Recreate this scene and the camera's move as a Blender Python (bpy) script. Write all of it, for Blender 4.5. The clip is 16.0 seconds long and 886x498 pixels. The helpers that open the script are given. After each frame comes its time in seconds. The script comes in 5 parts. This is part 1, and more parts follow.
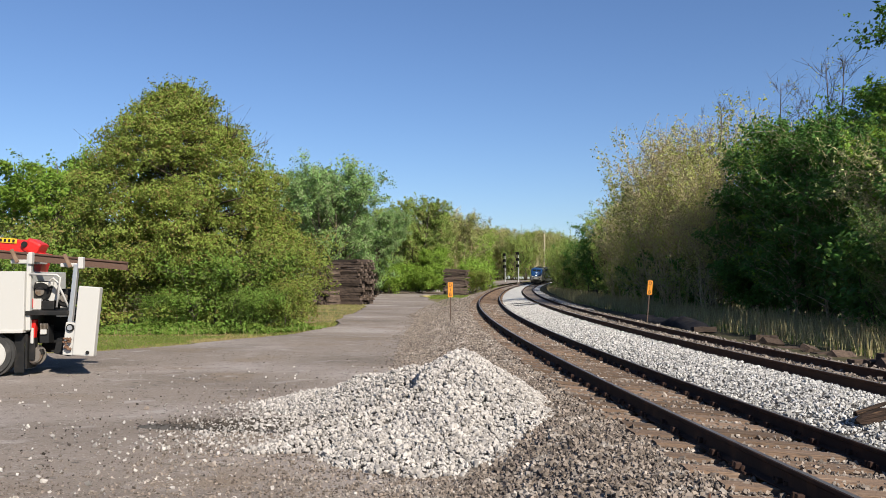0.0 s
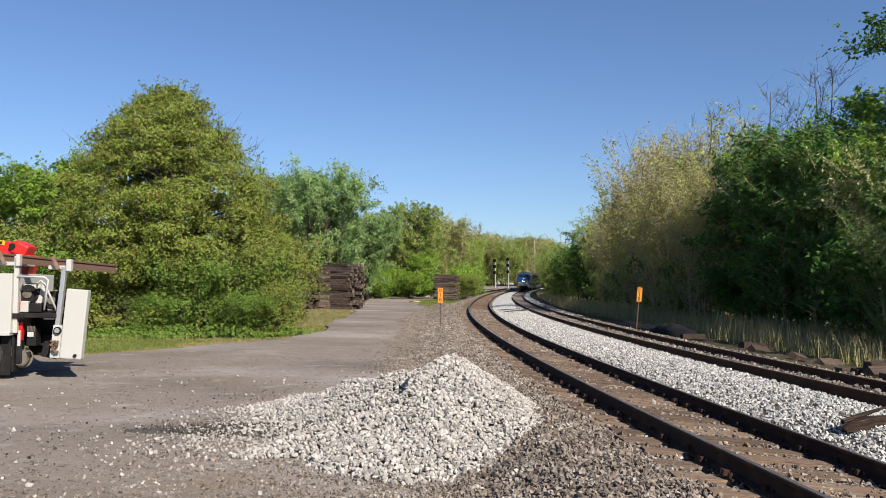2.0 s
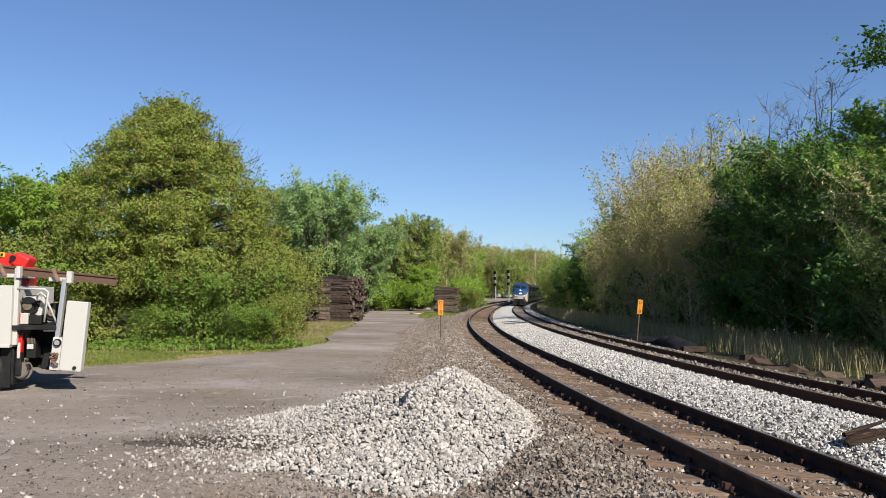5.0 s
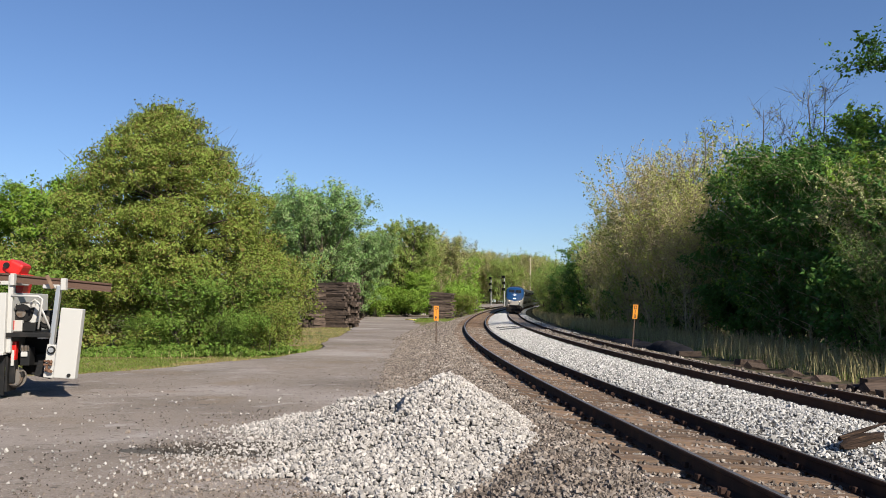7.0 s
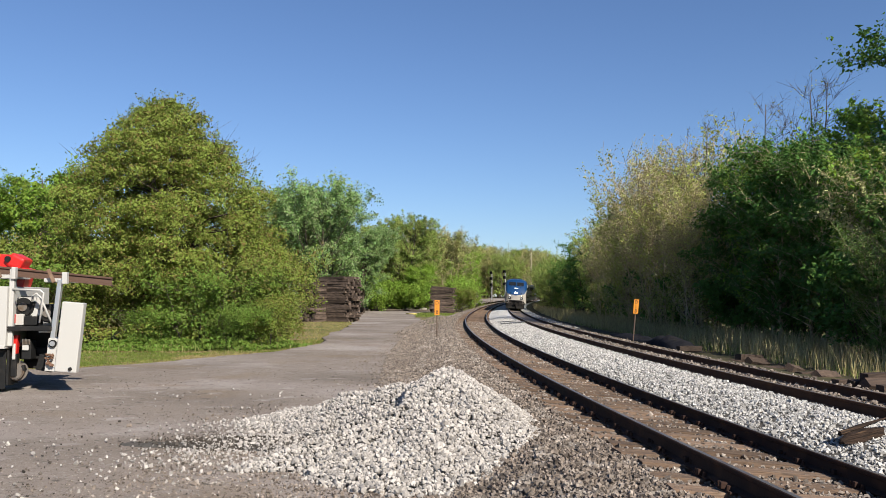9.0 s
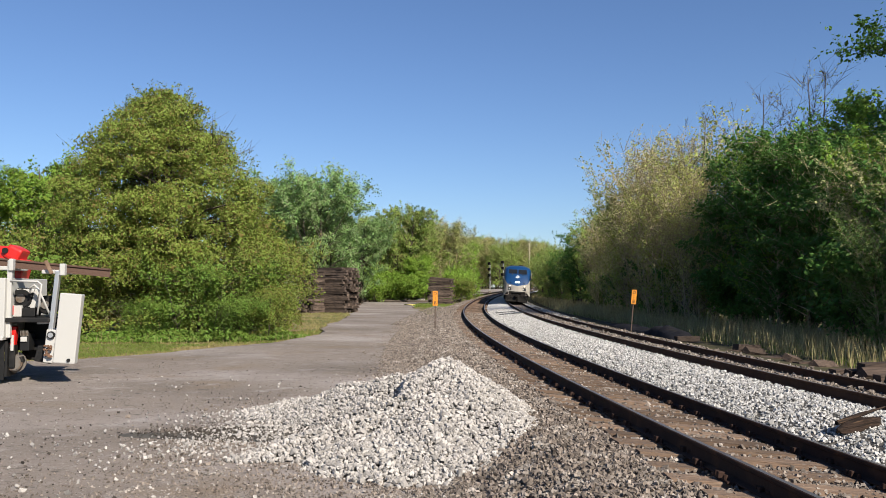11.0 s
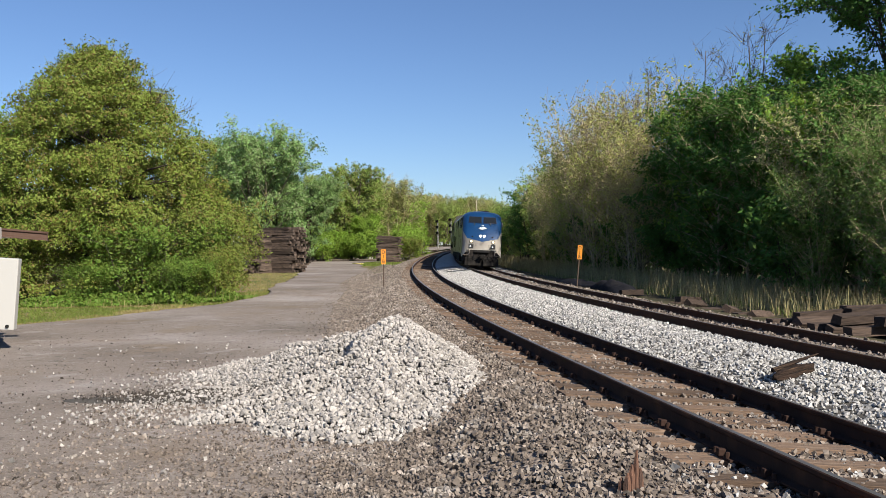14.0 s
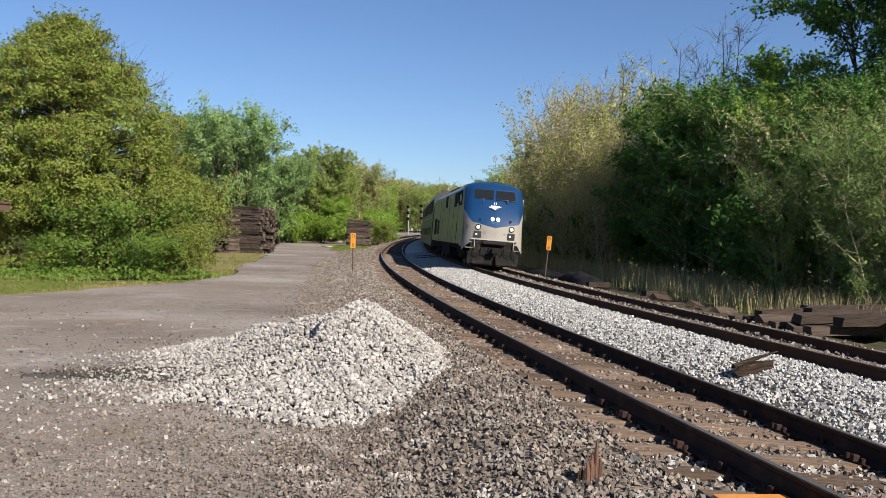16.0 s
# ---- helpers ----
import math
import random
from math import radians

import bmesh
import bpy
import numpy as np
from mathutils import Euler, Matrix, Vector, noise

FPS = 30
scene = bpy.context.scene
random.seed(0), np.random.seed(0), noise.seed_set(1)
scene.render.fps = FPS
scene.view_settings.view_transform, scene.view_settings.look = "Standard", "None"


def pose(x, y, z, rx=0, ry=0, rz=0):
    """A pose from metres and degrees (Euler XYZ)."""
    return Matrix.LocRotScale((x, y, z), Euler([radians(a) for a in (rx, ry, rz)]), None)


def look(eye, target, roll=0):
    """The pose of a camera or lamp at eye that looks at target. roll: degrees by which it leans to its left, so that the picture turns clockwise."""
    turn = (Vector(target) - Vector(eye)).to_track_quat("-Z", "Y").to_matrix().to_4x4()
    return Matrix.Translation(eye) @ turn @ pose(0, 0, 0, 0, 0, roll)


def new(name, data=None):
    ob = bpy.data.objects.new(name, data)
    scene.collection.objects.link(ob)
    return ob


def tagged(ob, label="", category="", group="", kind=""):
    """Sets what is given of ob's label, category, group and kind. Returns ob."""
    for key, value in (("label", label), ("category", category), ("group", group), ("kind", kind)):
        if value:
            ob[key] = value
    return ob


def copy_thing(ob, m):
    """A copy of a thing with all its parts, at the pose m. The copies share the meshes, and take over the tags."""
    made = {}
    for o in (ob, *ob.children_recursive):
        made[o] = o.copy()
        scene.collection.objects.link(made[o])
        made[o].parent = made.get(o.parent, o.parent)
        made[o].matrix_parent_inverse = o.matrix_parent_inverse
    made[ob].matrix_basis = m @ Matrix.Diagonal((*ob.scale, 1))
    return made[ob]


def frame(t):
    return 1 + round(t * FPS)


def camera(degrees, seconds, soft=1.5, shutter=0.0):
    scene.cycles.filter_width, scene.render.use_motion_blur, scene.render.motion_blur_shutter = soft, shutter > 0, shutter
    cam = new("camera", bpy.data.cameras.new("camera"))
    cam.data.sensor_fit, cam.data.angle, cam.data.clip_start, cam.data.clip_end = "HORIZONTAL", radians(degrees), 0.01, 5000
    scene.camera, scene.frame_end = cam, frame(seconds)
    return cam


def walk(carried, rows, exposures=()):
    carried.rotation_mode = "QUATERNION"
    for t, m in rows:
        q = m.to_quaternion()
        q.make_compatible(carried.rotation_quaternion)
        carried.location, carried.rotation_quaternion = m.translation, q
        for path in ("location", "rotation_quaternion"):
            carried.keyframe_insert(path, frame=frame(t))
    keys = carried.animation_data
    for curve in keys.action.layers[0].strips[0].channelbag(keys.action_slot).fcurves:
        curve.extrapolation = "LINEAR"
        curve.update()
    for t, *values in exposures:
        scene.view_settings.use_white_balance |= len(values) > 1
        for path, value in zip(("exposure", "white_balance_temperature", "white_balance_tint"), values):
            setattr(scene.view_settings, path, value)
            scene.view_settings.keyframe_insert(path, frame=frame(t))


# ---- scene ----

EYE = 1.501
cam = camera(57.2, 16.0, 0.6)
TURNS = [(0, 92.251, -0.017, 0.0), (0.5, 92.304, 0.055, -0.473), (1, 92.357, -0.038, -0.74), (1.5, 92.553, -0.311, -0.773),
         (2, 92.635, -0.45, -0.698), (2.5, 92.68, -0.452, -0.523), (3, 92.753, -0.5, -0.457), (3.5, 92.884, -0.553, -0.448),
         (4, 93.101, -0.579, -0.527), (6.5, 93.843, -0.276, -0.909), (7, 93.893, -0.268, -0.997), (7.5, 93.901, -0.272, -1.038),
         (8, 93.842, -0.265, -1.028), (8.5, 93.692, -0.334, -0.985), (9, 93.5, -0.356, -0.938), (11.5, 92.64, -0.163, -1.195),
         (12, 92.366, -0.058, -1.502), (12.5, 91.976, 0.144, -1.983), (13, 91.388, 0.458, -2.755), (13.5, 90.604, 0.739, -3.881),
         (14, 89.878, 0.632, -4.723), (14.5, 89.411, 0.225, -5.296), (15, 89.103, -0.411, -5.742), (15.5, 89.05, -1.013, -6.104),
         (16, 88.943, -1.487, -6.823)]
walk(cam, [(t, pose(0, 0, EYE, rx, ry, rz)) for t, rx, ry, rz in TURNS])

# ---- light: afternoon sun from behind and to the side, clear sky ----
SUN = Vector((2.3, -3.5, 3.1)).normalized()
world = bpy.data.worlds.new("sky")
scene.world = world
world.use_nodes = True
wn = world.node_tree.nodes
sky = wn.new("ShaderNodeTexSky")
sky.sky_type, sky.sun_disc = "NISHITA", False
sky.sun_elevation = math.asin(SUN.z)
sky.sun_rotation = math.atan2(SUN.x, SUN.y)
sky.air_density, sky.dust_density, sky.ozone_density = 1.0, 0.25, 4.0
wn["Background"].inputs["Strength"].default_value = 0.06
tint = wn.new("ShaderNodeMixRGB")
tint.blend_type = "MULTIPLY"
tint.inputs["Fac"].default_value, tint.inputs["Color2"].default_value = 1.0, (0.89, 0.97, 1.14, 1)
world.node_tree.links.new(sky.outputs[0], tint.inputs["Color1"])
world.node_tree.links.new(tint.outputs[0], wn["Background"].inputs["Color"])
sun_data = bpy.data.lights.new("sun", "SUN")
sun_data.energy, sun_data.angle, sun_data.color = 5.0, radians(0.53), (1.0, 0.93, 0.82)
sun = new("sun", sun_data)
sun.matrix_world = look(SUN * 200, (0, 0, 0))
scene.view_settings.exposure = 0.82

# ---- materials ----
MATS = {}


def mat(name, base, rough=0.8, metal=0.0, spots=(), bump=0.0, scale=8.0, island=0.0, objects=0.0, spec=0.5, translucent=0.0,
        emit=0.0, stretch=(1, 1, 1)):
    """A surface: base colour, broken up by noise at two scales towards the colours in spots [(colour, scale, low, high)], bump relief,
    and variation of brightness per island or per object."""
    if name in MATS:
        return MATS[name]
    m = bpy.data.materials.new(name)
    m.use_nodes = True
    nt = m.node_tree
    N, L = nt.nodes, nt.links
    b = N["Principled BSDF"]
    b.inputs["Roughness"].default_value = rough
    b.inputs["Metallic"].default_value = metal
    b.inputs["Specular IOR Level"].default_value = spec
    co = N.new("ShaderNodeTexCoord")
    mp = N.new("ShaderNodeMapping")
    mp.inputs["Scale"].default_value = stretch
    L.new(co.outputs["Object"], mp.inputs["Vector"])
    col = N.new("ShaderNodeRGB")
    col.outputs[0].default_value = (*base, 1)
    out = col.outputs[0]
    for c, sc, lo, hi in spots:
        n = N.new("ShaderNodeTexNoise")
        n.inputs["Scale"].default_value, n.inputs["Detail"].default_value = sc, 6
        L.new(mp.outputs[0], n.inputs["Vector"])
        r = N.new("ShaderNodeMapRange")
        r.inputs["From Min"].default_value, r.inputs["From Max"].default_value = lo, hi
        L.new(n.outputs["Fac"], r.inputs["Value"])
        mx = N.new("ShaderNodeMixRGB")
        mx.inputs["Color2"].default_value = (*c, 1)
        L.new(r.outputs[0], mx.inputs["Fac"])
        L.new(out, mx.inputs["Color1"])
        out = mx.outputs[0]
    for amount, src in ((island, "g"), (objects, "o")):
        if amount:
            g = N.new("ShaderNodeNewGeometry" if src == "g" else "ShaderNodeObjectInfo")
            r = N.new("ShaderNodeMapRange")
            r.inputs["To Min"].default_value, r.inputs["To Max"].default_value = 1 - amount, 1 + amount
            L.new(g.outputs["Random Per Island" if src == "g" else "Random"], r.inputs["Value"])
            h = N.new("ShaderNodeHueSaturation")
            L.new(r.outputs[0], h.inputs["Value"])
            L.new(out, h.inputs["Color"])
            if src == "g" and translucent:
                r2 = N.new("ShaderNodeMapRange")
                r2.inputs["To Min"].default_value, r2.inputs["To Max"].default_value = 0.488, 0.525
                L.new(g.outputs["Random Per Island"], r2.inputs["Value"])
                L.new(r2.outputs[0], h.inputs["Hue"])
            out = h.outputs[0]
    L.new(out, b.inputs["Base Color"])
    if bump:
        n = N.new("ShaderNodeTexNoise")
        n.inputs["Scale"].default_value, n.inputs["Detail"].default_value = scale, 8
        L.new(mp.outputs[0], n.inputs["Vector"])
        bp = N.new("ShaderNodeBump")
        bp.inputs["Strength"].default_value, bp.inputs["Distance"].default_value = min(1, bump), 0.02
        L.new(n.outputs["Fac"], bp.inputs["Height"])
        L.new(bp.outputs[0], b.inputs["Normal"])
    if translucent:
        tr = N.new("ShaderNodeBsdfTranslucent")
        L.new(out, tr.inputs["Color"])
        ms = N.new("ShaderNodeMixShader")
        ms.inputs[0].default_value = translucent
        L.new(b.outputs[0], ms.inputs[1])
        L.new(tr.outputs[0], ms.inputs[2])
        L.new(ms.outputs[0], N["Material Output"].inputs["Surface"])
    if emit:
        b.inputs["Emission Color"].default_value = (*base, 1)
        b.inputs["Emission Strength"].default_value = emit
    MATS[name] = m
    return m


def stone_mat(name, base, dark, light, scale, bump=1.0):
    """Stony surface: cells of varied brightness with relief, for beds seen from afar."""
    m = mat(name, base, 0.95, spots=[(dark, 0.35, 0.5, 0.75)], spec=0.2)
    nt = m.node_tree
    N, L = nt.nodes, nt.links
    b = N["Principled BSDF"]
    co = N.new("ShaderNodeTexCoord")
    v = N.new("ShaderNodeTexVoronoi")
    v.inputs["Scale"].default_value = scale
    L.new(co.outputs["Object"], v.inputs["Vector"])
    ramp = N.new("ShaderNodeMapRange")
    ramp.inputs["To Min"].default_value, ramp.inputs["To Max"].default_value = 0.0, 0.75
    sep = N.new("ShaderNodeSeparateColor")
    L.new(v.outputs["Color"], sep.inputs[0])
    L.new(sep.outputs[0], ramp.inputs["Value"])
    old = b.inputs["Base Color"].links[0].from_socket
    mx = N.new("ShaderNodeMixRGB")
    mx.inputs["Color2"].default_value = (*light, 1)
    L.new(ramp.outputs[0], mx.inputs["Fac"])
    L.new(old, mx.inputs["Color1"])
    L.new(mx.outputs[0], b.inputs["Base Color"])
    bp = N.new("ShaderNodeBump")
    bp.invert = True
    bp.inputs["Strength"].default_value, bp.inputs["Distance"].default_value = bump, 0.05
    L.new(v.outputs["Distance"], bp.inputs["Height"])
    L.new(bp.outputs[0], b.inputs["Normal"])
    return m


def leaf_mat(name, c, translucent=0.42, other=None, share=0.0):
    """Foliage; a share of the leaves, picked leaf by leaf, has another colour."""
    m = mat(name, c, 0.6, island=0.3, translucent=translucent, spec=0.25, objects=0.12)
    if other:
        N, L = m.node_tree.nodes, m.node_tree.links
        col = [n for n in N if n.type == "RGB"][0]
        to = [k.to_socket for k in col.outputs[0].links]
        geo, few, mx = N.new("ShaderNodeNewGeometry"), N.new("ShaderNodeMath"), N.new("ShaderNodeMixRGB")
        wide = N.new("ShaderNodeTexNoise")
        wide.inputs["Scale"].default_value = 0.9
        co = [n for n in N if n.type == "TEX_COORD"][0]
        L.new(co.outputs["Object"], wide.inputs["Vector"])
        add = N.new("ShaderNodeMath")
        add.operation, few.operation, few.inputs[1].default_value = "MULTIPLY", "LESS_THAN", share
        L.new(geo.outputs["Random Per Island"], add.inputs[0])
        L.new(wide.outputs["Fac"], add.inputs[1])
        add2 = N.new("ShaderNodeMath")
        add2.operation, add2.inputs[1].default_value = "MULTIPLY", 2.0
        L.new(add.outputs[0], add2.inputs[0])
        L.new(add2.outputs[0], few.inputs[0])
        mx.inputs["Color2"].default_value = (*other, 1)
        L.new(few.outputs[0], mx.inputs["Fac"])
        L.new(col.outputs[0], mx.inputs["Color1"])
        for sk in to:
            L.new(mx.outputs[0], sk)
    return m


M_ROAD = mat("road_gravel", (0.208, 0.174, 0.148), 0.95, spots=[((0.15, 0.125, 0.106), 0.35, 0.46, 0.66), ((0.3, 0.265, 0.245), 0.22, 0.5, 0.68), ((0.19, 0.145, 0.105), 0.5, 0.56, 0.74),
             ((0.3, 0.27, 0.25), 2.2, 0.58, 0.76), ((0.095, 0.082, 0.07), 9, 0.58, 0.74), ((0.34, 0.31, 0.28), 40, 0.6, 0.7), ((0.07, 0.06, 0.053), 55, 0.58, 0.7)],
             bump=0.8, scale=60, spec=0.15, stretch=(0.7, 1, 1))
M_DIRT = mat("grass_ground", (0.085, 0.095, 0.03), 0.95, spots=[((0.2, 0.155, 0.085), 0.5, 0.42, 0.6), ((0.045, 0.055, 0.018), 3, 0.5, 0.7)], bump=1, scale=6, spec=0.1)
M_BROWN = stone_mat("brown_ballast", (0.125, 0.099, 0.08), (0.1, 0.08, 0.065), (0.28, 0.228, 0.19), 24, 0.5)
M_WHITE = stone_mat("white_ballast", (0.4, 0.39, 0.375), (0.3, 0.295, 0.285), (0.55, 0.535, 0.51), 14)
# bank soil, darkened so that the woods' shade lies in its colour
M_BANK_SHADE = mat("bank_soil_shaded", (0.05, 0.045, 0.028), 0.95, spots=[((0.1, 0.08, 0.045), 1.5, 0.5, 0.7), ((0.03, 0.035, 0.015), 4, 0.5, 0.7)], bump=1, scale=8, spec=0.1)
# dark bed colour holds the shade between stones; also the scraped soil
M_SHADE_SOIL = mat("gap_shade_and_soil", (0.085, 0.078, 0.07), 0.95, spots=[((0.06, 0.058, 0.054), 8, 0.5, 0.7)], bump=1, scale=14, spec=0.1)
M_STONE_B = mat("brown_stone", (0.166, 0.136, 0.112), 0.9, island=0.55, spots=[((0.09, 0.071, 0.06), 14, 0.5, 0.7), ((0.27, 0.238, 0.208), 3, 0.52, 0.66)], spec=0.25)
M_STONE_W = mat("white_stone", (0.37, 0.357, 0.338), 0.85, island=0.38, spots=[((0.25, 0.242, 0.228), 11, 0.5, 0.68)], spec=0.3)
M_STONE_H = mat("heap_stone", (0.33, 0.305, 0.28), 0.85, island=0.32, spots=[((0.2, 0.185, 0.168), 11, 0.52, 0.72)], spec=0.3)
M_RAIL = mat("rail_steel", (0.036, 0.02, 0.015), 0.85, 0.0, spots=[((0.065, 0.033, 0.02), 5, 0.5, 0.7)], bump=0.2, scale=40, spec=0.15)
M_RAIL_R = mat("rusty_rail", (0.068, 0.034, 0.021), 0.9, 0.0, spots=[((0.085, 0.042, 0.024), 5, 0.5, 0.7)], bump=0.3, scale=40, spec=0.15)
M_HEAD = mat("rail_head", (0.27, 0.25, 0.23), 0.48, 0.9, spots=[((0.2, 0.15, 0.12), 3, 0.5, 0.8)])
M_TIE = mat("tie_wood", (0.14, 0.094, 0.065), 0.9, objects=0.35, spots=[((0.085, 0.062, 0.048), 6, 0.48, 0.66), ((0.22, 0.16, 0.113), 2.5, 0.5, 0.75)], bump=0.8, scale=9, stretch=(0.6, 6, 6), spec=0.2)
M_OLD = mat("creosote_wood", (0.058, 0.041, 0.032), 0.9, objects=0.4, spots=[((0.035, 0.026, 0.022), 5, 0.45, 0.65), ((0.1, 0.072, 0.055), 2, 0.55, 0.8)], bump=0.8, scale=9, stretch=(0.6, 6, 6), spec=0.2)
M_STACK = mat("stacked_wood", (0.1, 0.073, 0.057), 0.9, objects=0.55, spots=[((0.04, 0.03, 0.025), 5, 0.45, 0.62), ((0.17, 0.13, 0.1), 2, 0.55, 0.75)], bump=0.8, scale=9, stretch=(0.6, 6, 6), spec=0.2)
M_BARK = mat("bark", (0.09, 0.072, 0.055), 0.95, spots=[((0.06, 0.05, 0.04), 4, 0.45, 0.65)], bump=1, scale=10, stretch=(4, 4, 0.7), spec=0.1)
M_PALE = mat("pale_bark", (0.38, 0.33, 0.24), 0.95, spots=[((0.15, 0.13, 0.1), 4, 0.45, 0.65)], bump=1, scale=10, spec=0.1)

# ---- mesh helpers ----


def mesh_np(name, verts, faces):
    """A mesh from arrays: faces an n x k array of vertex numbers."""
    me = bpy.data.meshes.new(name)
    n, k = faces.shape
    me.vertices.add(len(verts))
    me.vertices.foreach_set("co", np.ascontiguousarray(verts, np.float32).ravel())
    me.loops.add(n * k)
    me.loops.foreach_set("vertex_index", np.ascontiguousarray(faces, np.int32).ravel())
    me.polygons.add(n)
    me.polygons.foreach_set("loop_start", np.arange(0, n * k, k, dtype=np.int32))
    me.update(calc_edges=True)
    me.validate()
    return me


def ob_np(name, verts, faces, material, parent=None, smooth=False):
    me = mesh_np(name, np.asarray(verts), np.asarray(faces))
    me.materials.append(material)
    me.polygons.foreach_set("use_smooth", [smooth] * len(me.polygons))
    ob = new(name, me)
    ob.parent = parent
    return ob


def part(name, bm, material, parent=None, label="", smooth=False):
    me = bpy.data.meshes.new(name)
    bm.to_mesh(me)
    bm.free()
    me.materials.append(material)
    if smooth:
        for f in me.polygons:
            f.use_smooth = True
    ob = new(name, me)
    ob.parent = parent
    if label:
        tagged(ob, label)
    return ob


def box_bm(sx, sy, sz, at=(0, 0, 0), bevel=0.0, bm=None, turn=None):
    """A box of the given size centred at a place, edges bevelled."""
    bm = bm or bmesh.new()
    m = Matrix.Translation(at) @ (turn or Matrix()) @ Matrix.Diagonal((sx, sy, sz, 1))
    made = bmesh.ops.create_cube(bm, size=1, matrix=m)
    if bevel:
        es = list({e for v in made["verts"] for e in v.link_edges})
        bmesh.ops.bevel(bm, geom=es, offset=bevel, segments=2, affect="EDGES", profile=0.6)
    return bm


def cyl_bm(r, depth, at=(0, 0, 0), axis="z", seg=20, r2=None, bm=None, bevel=0.0):
    bm = bm or bmesh.new()
    turn = {"z": Matrix(), "x": pose(0, 0, 0, 0, 90, 0), "y": pose(0, 0, 0, 90, 0, 0)}[axis]
    made = bmesh.ops.create_cone(bm, cap_ends=True, segments=seg, radius1=r, radius2=r if r2 is None else r2, depth=depth,
                                 matrix=Matrix.Translation(at) @ turn)
    if bevel:
        es = [e for e in {e for v in made["verts"] for e in v.link_edges} if any(len(f.verts) > 4 for f in e.link_faces)]
        bmesh.ops.bevel(bm, geom=es, offset=bevel, segments=2, affect="EDGES")
    return bm


def tube_bm(points, radii, seg=6, bm=None):
    """A tube through points, with a radius at each."""
    bm = bm or bmesh.new()
    pts = [Vector(q) for q in points]
    rings = []
    for i, q in enumerate(pts):
        d = (pts[min(i + 1, len(pts) - 1)] - pts[max(i - 1, 0)]).normalized()
        a = d.orthogonal().normalized()
        if rings:
            a = (prev - d * prev.dot(d)).normalized()
        prev = a
        c = d.cross(a)
        rings.append([bm.verts.new(q + (a * math.cos(2 * math.pi * k / seg) + c * math.sin(2 * math.pi * k / seg)) * radii[i]) for k in range(seg)])
    for r0, r1 in zip(rings, rings[1:]):
        for k in range(seg):
            bm.faces.new((r0[k], r0[(k + 1) % seg], r1[(k + 1) % seg], r1[k]))
    bm.faces.new(rings[0][::-1])
    bm.faces.new(rings[-1])
    return bm


# ---- the line of the railway: a canted curve, seen as distance s along the near track and offset o to its right ----
SS = np.arange(-14, 520, 0.5)
CURV = 0.003973 + (0.000661 - 0.003973) * np.clip((SS + 6) / 80, 0, 1)
HEADING = -np.cumsum(CURV) * 0.5
HEADING += 0.0857 - np.interp(0, SS, HEADING)
CX = np.cumsum(-np.sin(HEADING)) * 0.5
CY = np.cumsum(np.cos(HEADING)) * 0.5
CX += 3.615 - np.interp(0, SS, CX)
CY += 4.0 - np.interp(0, SS, CY)
GAUGE = 0.755
TRACK_2 = 4.03
CANT_1, CANT_2 = 0.0917, 0.061


def rise(s):
    return 0.00125 * s + 2.77e-5 * np.maximum(np.asarray(s) - 60, 0) ** 2 * (np.asarray(s) < 260) + (np.asarray(s) >= 260) * (2.77e-5 * 200 ** 2 + 0.011 * (np.asarray(s) - 260))


def at_track(s, o):
    """World x, y of distance s and offset o (arrays)."""
    s = np.asarray(s, float)
    h = np.interp(s, SS, HEADING)
    return np.interp(s, SS, CX) + o * np.cos(h), np.interp(s, SS, CY) + o * np.sin(h)


BED_O = [-3.4, -2.8, -2.1, -1.4, 0.0, 0.9, 1.2, 1.7, 2.3, 2.9, 3.25, 4.03, 4.85, 5.4, 6.0, 7.2, 9.0]
BED_Z = [-0.47, -0.33, -0.1, -0.1, -0.225, -0.3, -0.23, -0.15, -0.1, -0.13, -0.165, -0.215, -0.25, -0.2, -0.26, -0.44, -0.5]


def bed(o):
    return np.interp(o, BED_O, BED_Z)


def ground_z(x, y):
    return rise(np.maximum(np.asarray(y) - 4, 0)) - 0.44


def track_mat(s, o, dz=0.0, cant=0.0):
    """The pose on a track: x across to the right, y along, z up."""
    x, y = at_track(s, o)
    h = float(np.interp(s, SS, HEADING))
    return Matrix.Translation((float(x), float(y), float(rise(s)) + dz)) @ Matrix.Rotation(h, 4, "Z") @ Matrix.Rotation(cant, 4, "Y")

# ---- ground, road, ballast ----
gx = np.r_[-900, -500, -300, -200, np.arange(-140, 141, 7.0), 200, 300, 500, 900]
gy = np.r_[-300, -100, -40, np.arange(-20, 300, 5.0), 330, 380, 450, 600, 900, 1500, 2500]
GX, GY = np.meshgrid(gx, gy)
GZ = np.where(GY < 440, ground_z(GX, np.minimum(GY, 440)), float(ground_z(0, 440)))
GZ = GZ - 0.05 - 0.25 * np.clip((GX - 14) / 20, 0, 1)
n_x = len(gx)
idx = np.arange(GX.size).reshape(GX.shape)
quads = np.stack([idx[:-1, :-1], idx[:-1, 1:], idx[1:, 1:], idx[1:, :-1]], -1).reshape(-1, 4)
ground = ob_np("ground", np.c_[GX.ravel(), GY.ravel(), GZ.ravel()], quads, M_DIRT)
tagged(ground, "grassy dirt ground beside the railway", "ground", kind="structure")


